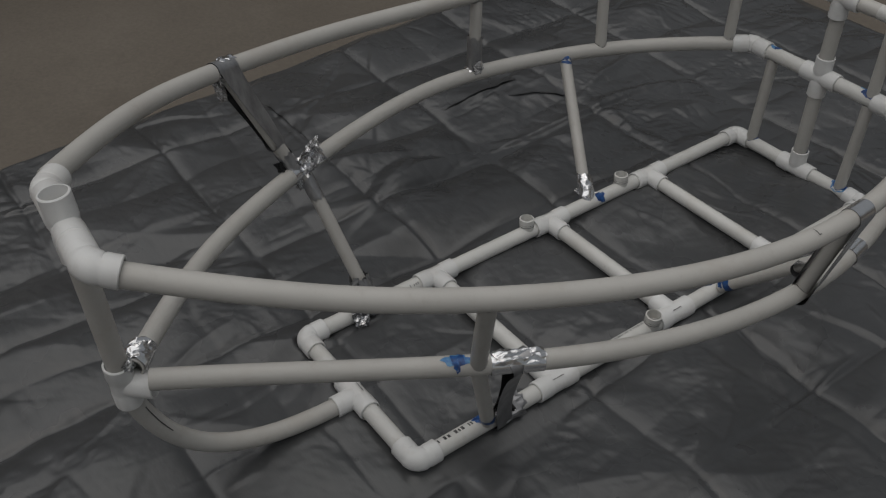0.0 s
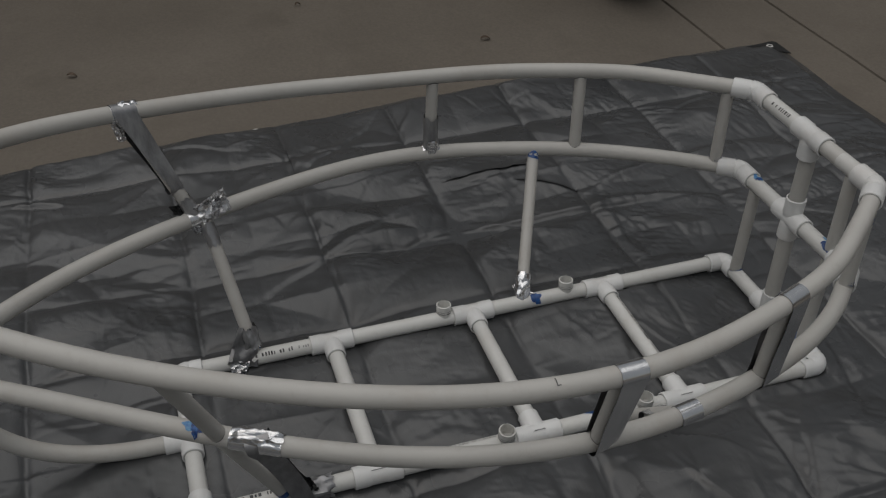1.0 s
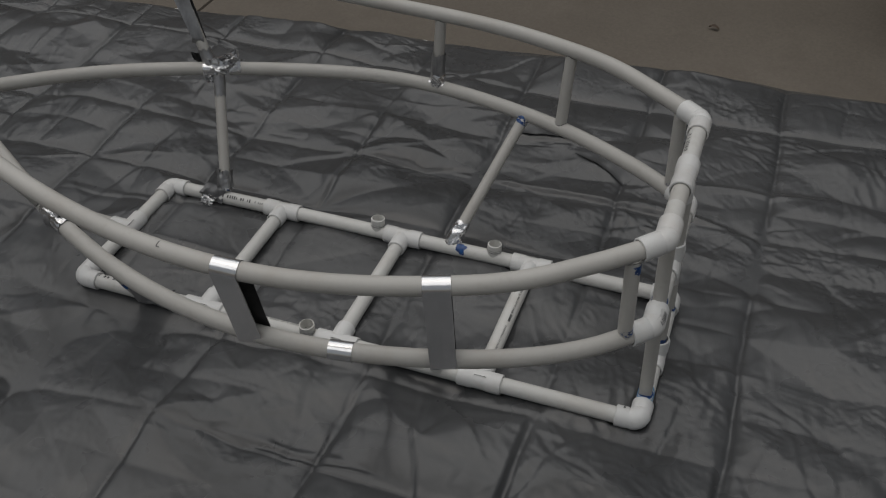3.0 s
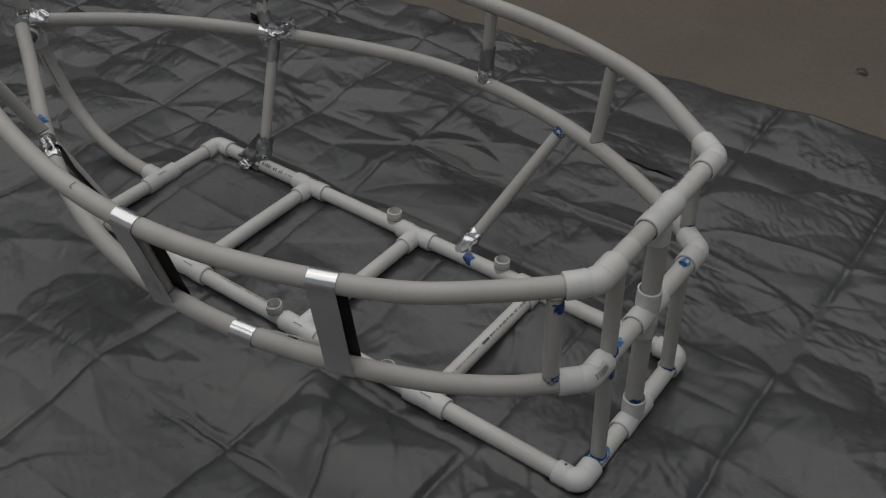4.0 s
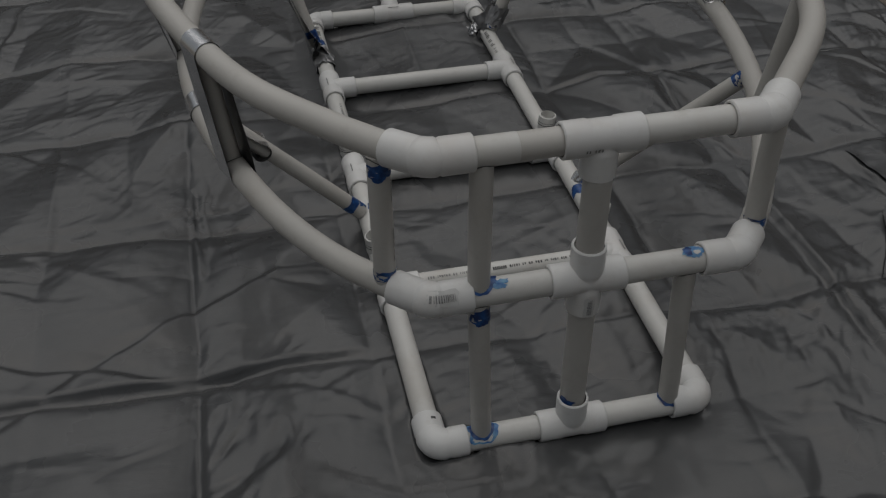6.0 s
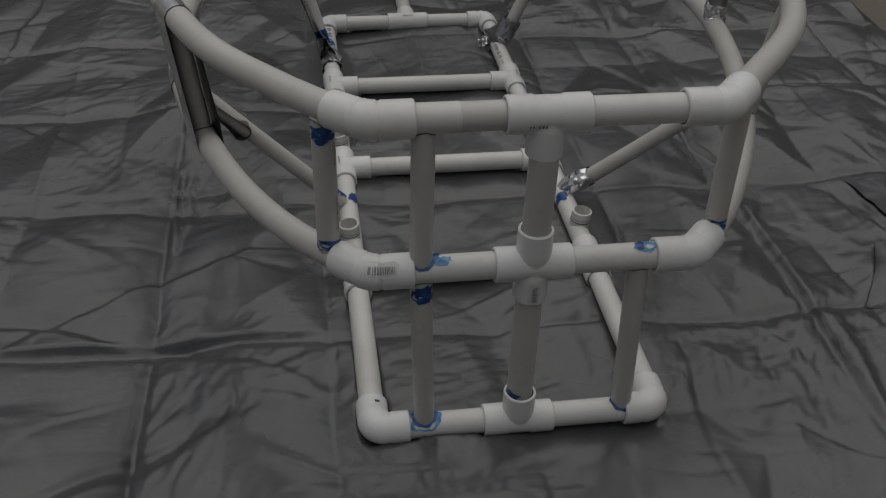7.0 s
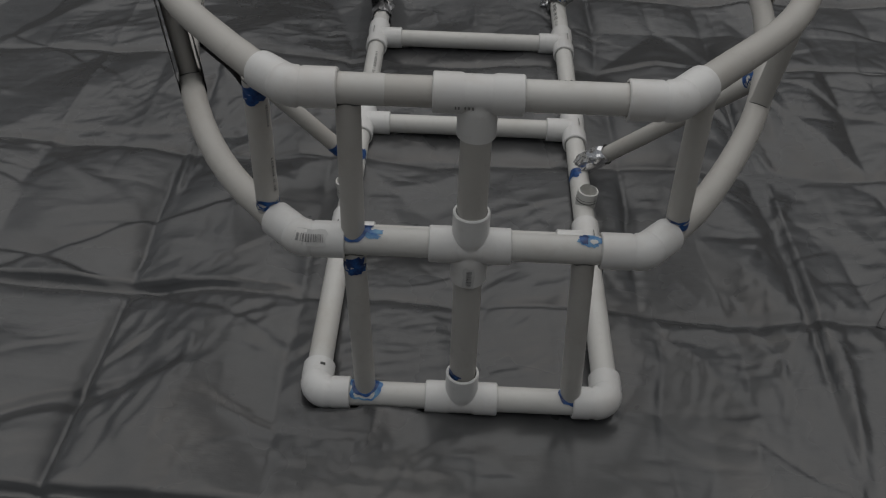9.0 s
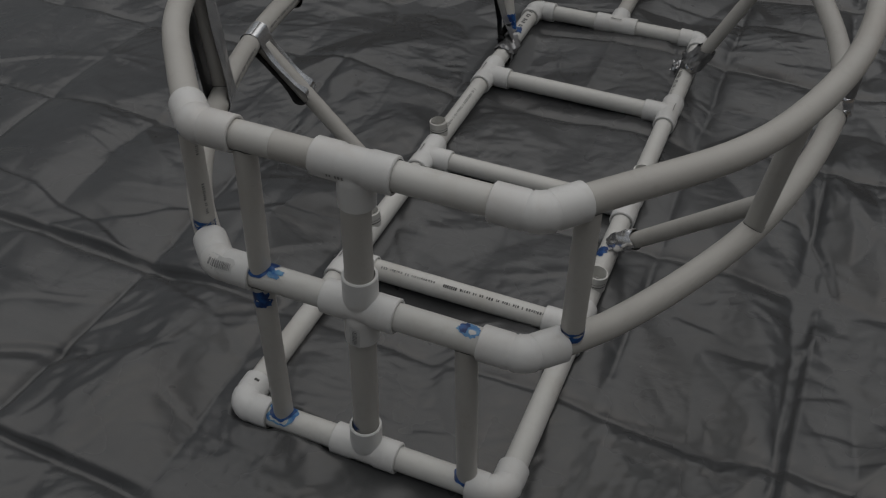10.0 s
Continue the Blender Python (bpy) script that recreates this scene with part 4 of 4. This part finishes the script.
# ---- tape and foil ----


def belt(c1, r1, c2, r2, along, width=0.043, name="tape_strap", label="strap of silver tape looped over the pipes", twist=0.0, seed=0, taper=0.0, mat=None, pinch=0.0):
    """A closed band of tape round two parallel pipes, tight between them; pinch draws its two faces together."""
    c1, c2 = Vector(c1), Vector(c2)
    w = Vector(along).normalized()
    u = c2 - c1
    u = (u - w * u.dot(w)).normalized()
    v = w.cross(u)
    dist = (c2 - c1).dot(u)
    slip = (c2 - c1).dot(w)
    lean = math.asin((r1 - r2) / dist)
    path = []
    n = 14
    for k in range(n + 1):
        a = math.pi / 2 - lean + (math.pi + 2 * lean) * k / n
        path.append((r1 * math.cos(a), r1 * math.sin(a), 0.0))
    for k in range(1, 6):
        path.append(None)
    for k in range(n + 1):
        a = -math.pi / 2 - lean + (math.pi - 2 * lean) * k / n
        path.append((dist + r2 * math.cos(a), r2 * math.sin(a), 1.0))
    for k in range(1, 6):
        path.append(None)
    full = []
    for i, p in enumerate(path):
        if p is None:
            a = i
            while path[a] is None:
                a -= 1
            b = i
            while path[b % len(path)] is None:
                b += 1
            f = (i - a) / (b - a)
            q, z = path[a], path[b % len(path)]
            pu, pv, pf = (q[m] * (1 - f) + z[m] * f for m in range(3))
            full.append((pu, pv * (1 - pinch * math.sin(math.pi * f) ** 0.5), pf))
        else:
            full.append(p)
    bm = bmesh.new()
    m, rows = 6, []
    for i, (pu, pv, f) in enumerate(full):
        c = c1 + u * pu + v * pv + w * slip * f
        row = []
        wob = 0.0012 * noise.noise((i * 0.7, seed, 0.3)) * (1 if 0.02 < f < 0.98 else 0.2)
        for k in range(m + 1):
            t_ = k / m - 0.5
            out = Vector((0, 0, 0)) if not (0.02 < f < 0.98) else v * (0.0020 * noise.noise((i * 0.4, k * 0.5, seed + 3.0)))
            row.append(bm.verts.new(c + w * (t_ * width * (1 - 0.12 * f * twist - taper * f) + wob) + out + v * twist * t_ * 0.012 * f))
        rows.append(row)
    for i in range(len(rows)):
        a, b = rows[i], rows[(i + 1) % len(rows)]
        for k in range(m):
            bm.faces.new((a[k], a[k + 1], b[k + 1], b[k]))
    bmesh.ops.recalc_face_normals(bm, faces=bm.faces[:])
    bmesh.ops.solidify(bm, geom=bm.faces[:], thickness=-0.0005)
    bmesh.ops.recalc_face_normals(bm, faces=bm.faces[:])
    bm.normal_update()
    for face in bm.faces:
        at = face.calc_center_median()
        axis = c1 + u * min(max((at - c1).dot(u), 0), dist)
        away = at - axis
        away = away - w * away.dot(w)
        if face.normal.dot(away.normalized()) < 0.5:
            face.material_index = 1
    ob = link(name, bm, mat or TAPE, FRAME, label, sharp=60)
    ob.data.materials.append(ADHESIVE_AND_SHADE)
    return ob


def wrap(centre, along, r, long_, name="tape_wrap", label="band of silver tape round the pipe", crumple=0.0, seed=0, mat=None, lumps=0.0):
    """Tape wound round a pipe; crumple lifts it into hard folds."""
    c, w = Vector(centre), Vector(along).normalized()
    line = Line([c - w * long_ / 2, c, c + w * long_ / 2])
    seg, n = (26, 14) if crumple else (24, 4)
    bm = bmesh.new()
    rows = []
    for i in range(n + 1):
        row = []
        for k in range(seg):
            a = 2 * math.pi * k / seg
            s = long_ * i / n
            rr = r + 0.0007
            if crumple:
                q = noise.noise((1.9 * math.cos(a) + seed, 1.9 * math.sin(a), s * 55))
                q2 = noise.noise((4 * math.cos(a), 4 * math.sin(a) + seed, s * 110))
                rr += crumple * max(0.0, 0.45 + q * 1.1 + q2 * 0.6)
                rr += lumps * max(0, math.cos(a)) * (0.5 + 0.8 * q)
                s += 0.006 * noise.noise((2.3 * math.cos(a), 2.3 * math.sin(a), seed + i * 0.2)) * (2 if i in (0, n) else 1)
            row.append(bm.verts.new(line.on(s, a, rr)))
        rows.append(row)
    for a, b in zip(rows, rows[1:]):
        for k in range(seg):
            bm.faces.new((a[k], a[(k + 1) % seg], b[(k + 1) % seg], b[k]))
    bmesh.ops.recalc_face_normals(bm, faces=bm.faces[:])
    return link(name, bm, mat or TAPE, FRAME, label, sharp=24 if crumple else 50)


def crumpled(centre, along, r, long_, spread=1.2, phi=0.0, high=0.006, seed=0):
    """Foil tape scrunched over the top of a pipe: a strip pressed into hard, uneven folds."""
    c, w = Vector(centre), Vector(along).normalized()
    line = Line([c - w * long_ / 2, c, c + w * long_ / 2])
    rnd = random.Random(seed)
    n, m = max(10, int(long_ / 0.003)), 20
    skew = rnd.uniform(-0.5, 0.5)
    bm = bmesh.new()
    rows = []
    for i in range(n + 1):
        row = []
        for k in range(m + 1):
            u, v = i / n, k / m - 0.5
            e = min(1.0, 5 * u + 0.2, 5 * (1 - u) + 0.2) * min(1.0, 1.35 - 2 * abs(v))
            along_ = u * long_ / 0.05
            warp = 0.5 * noise.noise((along_ * 1.2, v * 2.0, seed + 4.0))
            fold = 1 - abs(noise.noise((along_ * 0.8, (v + skew * u + 0.35 * warp) * 3.6, seed * 1.3))) * 2.4
            fine = noise.noise((along_ * 3.4, v * 7.0, seed * 0.7))
            lift = 0.0012 + high * e * max(0.0, 0.25 + 0.75 * fold + 0.14 * fine)
            s = long_ * u + 0.008 * noise.noise((v * 4, seed, 2.0)) * (1 if i in (0, n) else 0.4) + 0.002 * fine
            a = phi + spread * 2 * v * (1 + 0.30 * noise.noise((u * 5, seed, 5.0))) + 0.12 * fine
            row.append(bm.verts.new(line.on(s, a, r + lift)))
        rows.append(row)
    for a, b in zip(rows, rows[1:]):
        for k in range(m):
            bm.faces.new((a[k], a[k + 1], b[k + 1], b[k]))
    bmesh.ops.triangulate(bm, faces=bm.faces[:])
    bmesh.ops.recalc_face_normals(bm, faces=bm.faces[:])
    return link("foil_wrap", bm, FOIL, FRAME, "scrunched strip of foil tape", sharp=32)


def flap(root, out, side, long_, wide, name="tape_flap", seed=0, mat=None, label="loose crumpled end of silver tape", flare=-0.35, fold=1.0):
    """A loose tongue of tape, bent and creased."""
    root, out, side = Vector(root), Vector(out).normalized(), Vector(side).normalized()
    nrm = out.cross(side)
    bm = bmesh.new()
    rows = []
    for i in range(13):
        row = []
        for k in range(9):
            u, v = i / 12, k / 8 - 0.5
            p = root + out * long_ * u + side * wide * v * (1 + flare * u) + nrm * fold * (0.012 * u * noise.noise((u * 3, v * 3, seed)) + 0.006 * noise.noise((u * 6, v * 5, seed + 7)))
            row.append(bm.verts.new(p))
        rows.append(row)
    for a, b in zip(rows, rows[1:]):
        for k in range(8):
            bm.faces.new((a[k], a[k + 1], b[k + 1], b[k]))
    bmesh.ops.solidify(bm, geom=bm.faces[:], thickness=-0.0004)
    return link(name, bm, mat or TAPE, FRAME, label, sharp=45)


def taping():
    rt = R1 + 0.0008
    for y1, y2 in ((0.618, 0.620), (0.311, 0.308)):
        belt(rail_at(TOP_LEFT, y1), rt, rail_at(MID_LEFT, y2), rt, rail_way(TOP_LEFT, y1), twist=0.6 if y1 > 0.5 else 0.0, seed=y1 * 10)
    # band and strap over the slanting strut
    c = rail_at(MID_LEFT, 0.469)
    belt(c, rt, (-0.334, 0.474, 0.183), R34 + 0.001, rail_way(MID_LEFT, 0.469), 0.040, seed=4, pinch=0.5)
    # bow, starboard side of the plan: taped upright, foil at the middle rail, tape at the foot
    p, pw = rail_at(TOP_RIGHT, 1.215), rail_way(TOP_RIGHT, 1.215)
    wrap(p, pw, R1, 0.046)
    crumpled(p - pw * 0.012, pw, R1, 0.034, 0.9, 0.6, 0.005, 2)
    q, qw = rail_at(MID_RIGHT, 1.120), rail_way(MID_RIGHT, 1.120)
    d = (q - p).normalized()
    belt(p, R1 + 0.0012, p + d * 0.165, R34 + 0.0015, pw, 0.044, seed=5, twist=0.3, taper=0.35, mat=DULL_TAPE, pinch=0.15)
    flap(p + d * 0.02 + YA * 0.02, d + YA * 0.3, YA, 0.034, 0.022, seed=3)
    wrap(q - qw * 0.010, qw, R1, 0.060)
    crumpled(q - qw * 0.030, qw, R1, 0.070, 1.6, 0.0, 0.012, 7)
    flap(q + qw * 0.004 + UP * 0.012, UP * 0.22 - qw, UP - XA * 0.6, 0.070, 0.040, "foil_flap", 51, FOIL, flare=0.1, fold=2.4)
    flap(q - qw * 0.012 + UP * 0.010 - XA * 0.012, UP * 0.30 - qw, UP + XA * 0.8, 0.056, 0.040, "foil_flap", 53, FOIL, flare=0.2, fold=2.4)
    flap(q + qw * 0.006 - XA * 0.012, -UP - qw * 0.2, qw, 0.030, 0.024, "foil_flap", 55, FOIL)
    wrap(q - d * 0.026, d, R34 + 0.001, 0.045, crumple=0.0012, seed=11, mat=DULL_TAPE)
    flap(q - d * 0.022 + qw * 0.012, qw - d * 0.4, d, 0.026, 0.030, seed=12, mat=ADHESIVE_AND_SHADE, label="dark sticky corner of tape")
    flap(q - qw * 0.006 - UP * 0.012, (-0.5, 0.1, -0.6), qw, 0.024, 0.026, "foil_flap", 15, FOIL)
    foot, top = Vector((0.183, 1.056, 0.034)), Vector((0.307, 1.104, 0.276))
    d = (top - foot).normalized()
    wrap(top - d * 0.03, d, R34, 0.045, "tape_wrap", crumple=0.001, seed=13, mat=DULL_TAPE)
    wrap(foot + d * 0.026, d, R34 + 0.001, 0.04, "tape_wrap", crumple=0.001, seed=17)
    wrap(foot + d * 0.030, d, R34 + 0.004, 0.040, "tape_wrap", crumple=0.003, seed=19, mat=DULL_TAPE)
    flap((0.196, 1.062, 0.083), (-0.50, 0.30, -0.80), (0.1, 1, 0.3), 0.074, 0.036, "tape_flap", 9, DULL_TAPE, "sheet of silver tape pulled over the strut's foot", 0.7)
    flap((HALF - 0.014, 1.088, 0.032), (-0.60, 0.25, -0.60), (0.1, 1, 0.25), 0.028, 0.040, "foil_flap", 5, FOIL)
    # bow, port side of the plan
    q = rail_at(MID_LEFT, 1.098)
    w = rail_way(MID_LEFT, 1.098)
    wrap(q + w * 0.006, w, R1, 0.078)
    crumpled(q + w * 0.004, w, R1, 0.076, 1.0, 0.0, 0.006, 23)
    belt(q + w * 0.004, rt, (-0.184, 1.034, 0.026), R1 + 0.001, (0.11, 0.92, -0.19), 0.036, seed=6, twist=0.6, mat=DULL_TAPE, pinch=0.9)
    wrap((-HALF, 1.015, ZB), YA, R1 + 0.0005, 0.062, crumple=0.005, seed=25, mat=DULL_TAPE)
    flap((-0.186, 1.036, 0.062), (-0.15, -0.35, -0.5), (0.2, 1, -0.3), 0.034, 0.030, seed=26, mat=ADHESIVE_AND_SHADE, label="dark sticky end of tape")
    # third upright of the far rail: tape on its lower half
    a, b = rail_at(MID_RIGHT, 0.614), rail_at(TOP_RIGHT, 0.605)
    wrap(a + (b - a) * 0.28, b - a, R34 + 0.002, 0.07, crumple=0.0012, seed=29, mat=DULL_TAPE)
    crumpled(a - UP * 0.001, rail_way(MID_RIGHT, 0.614), R1, 0.036, 1.3, 0.7, 0.005, 31)
    crumpled(a + UP * 0.020, UP, R34 + 0.002, 0.03, 2.2, 0.0, 0.005, 37)
    # foot of the strut
    foot, top = Vector((0.190, 0.486, 0.034)), Vector((0.389, 0.393, 0.250))
    d = (top - foot).normalized()
    wrap(foot + d * 0.018, d, R34 + 0.001, 0.045, "tape_wrap", crumple=0.001, seed=40)
    crumpled(foot + d * 0.014, d, R34 + 0.001, 0.062, 1.8, 0.3, 0.006, 41)
    flap(foot + d * 0.014 - XA * 0.010, (-0.45, -0.55, -0.8), (0.2, 1, 0.1), 0.022, 0.024, "foil_flap", 57, FOIL, flare=0.5)
    flap(foot + d * 0.012 + XA * 0.004, (0.1, 0.8, -0.7), (1, 0.1, 0.3), 0.018, 0.022, "foil_flap", 58, FOIL, flare=0.4)
    # bow middle joint
    mw = rail_way(MID_RIGHT, 1.53)
    crumpled(rail_at(MID_RIGHT, 1.540), mw, R1, 0.044, 1.7, 0.0, 0.008, 43)
    flap(rail_at(MID_RIGHT, 1.552) + UP * 0.014, (-0.5, 0.5, 0.1), (0.3, 0.3, 1), 0.026, 0.024, "foil_flap", 59, FOIL)
    ob, line = RAILS["mr"]
    smear(ob, line, line.length - 0.026, -0.7, 0.034, 2.2, 44)
    smear(ob, line, line.length - 0.016, -0.9, 0.016, 1.8, 45, r=R1 + 0.0004, mat=THIN_GLUE)
    smear(ob, line, line.length - 0.010, -0.4, 0.014, 1.6, 46, r=R1 + 0.0006, mat=INK)
    ob, line = RAILS["ml"]
    smear(ob, line, line.s[min(range(len(line.p)), key=lambda k: (line.p[k] - rail_at(MID_LEFT, 1.182)).length)], -0.2, 0.040, 1.3, 47, mat=THIN_GLUE)
    smear(ob, line, line.s[min(range(len(line.p)), key=lambda k: (line.p[k] - rail_at(MID_LEFT, 1.170)).length)], -0.3, 0.018, 1.8, 48, r=R1 + 0.0003)


taping()


def station(line, place):
    """Distance along a line of the point nearest to a place."""
    return line.s[min(range(len(line.p)), key=lambda k: (line.p[k] - place).length)]


def pen_mark():
    """A short pen line round the rail."""
    side, run = RAILS["ml"]
    print_marks(side, run, 0.33, 0.47, radians(75), 0.005, 81)
    print_marks(side, run, 0.53, 0.66, radians(75), 0.005, 82)
    ob, line = RAILS["tl"]
    bm = bmesh.new()
    at = station(line, rail_at(TOP_LEFT, 0.724))
    patch(bm, line, at, at + 0.0015, radians(-34), radians(12), R1 + 0.0004, 1, 5)
    patch(bm, line, at - 0.0045, at, radians(-34), radians(-29), R1 + 0.0004, 2, 1)
    link("pen_mark", bm, INK, ob)


pen_mark()

# ---- beside the tarp ----


def wheel():
    root = thing("car_wheel", (1.84, -0.530, -0.014), "black rubber car wheel standing on the driveway", "wheel")
    c = Vector((1.84, -0.530, 0.300))
    line = Line([c - YA * 0.11, c, c + YA * 0.11])
    bm = bmesh.new()
    prof = [(0.02, 0.20), (0.005, 0.235), (0.0, 0.265), (0.012, 0.295), (0.04, 0.310), (0.11, 0.314), (0.18, 0.310), (0.208, 0.295), (0.22, 0.265), (0.215, 0.235), (0.20, 0.20)]
    turned(bm, line, prof, 48)
    link("tyre", bm, RUBBER, root)
    bm = bmesh.new()
    turned(bm, line, [(0.03, 0.01), (0.04, 0.10), (0.02, 0.17), (0.012, 0.205), (0.03, 0.198), (0.19, 0.198), (0.208, 0.205), (0.2, 0.17), (0.18, 0.01)], 40)
    link("rim", bm, STEEL, root)
    bm = bmesh.new()
    for k in range(40):
        a = 2 * math.pi * k / 40
        m = Matrix.Translation(c) @ Matrix.Rotation(a, 4, "Y") @ Matrix.Translation((0, 0, 0.314)) @ Matrix.Diagonal((0.034, 0.16, 0.006, 1))
        bmesh.ops.create_cube(bm, size=1, matrix=m)
    link("tread", bm, RUBBER, root, flat=True)


wheel()


def leaf(x, y, long_, turn, z=-0.012):
    bm = bmesh.new()
    m = Matrix.Translation((x, y, z)) @ Matrix.Rotation(turn, 4, "Z")
    rows = []
    for i in range(7):
        u = i / 6
        w = 0.28 * long_ * math.sin(math.pi * (0.05 + 0.9 * u)) ** 0.8
        lift = 0.006 * math.sin(math.pi * u) + 0.004 * u
        rows.append([bm.verts.new(m @ Vector(((u - 0.5) * long_, w * v, lift + 0.004 * abs(v)))) for v in (-1, 0, 1)])
    for a, b in zip(rows, rows[1:]):
        for k in range(2):
            bm.faces.new((a[k], a[k + 1], b[k + 1], b[k]))
    ob = link("leaf", bm, LEAF)
    tagged(ob, "small dry brown leaf lying on the concrete", "leaf", group="leaves on the driveway")


for x, y, size, turn in ((1.497, 0.088, 0.032, 1.5), (1.612, 1.38, 0.030, 1.2), (1.95, 0.62, 0.022, 2.0)):
    leaf(x, y, size, turn)
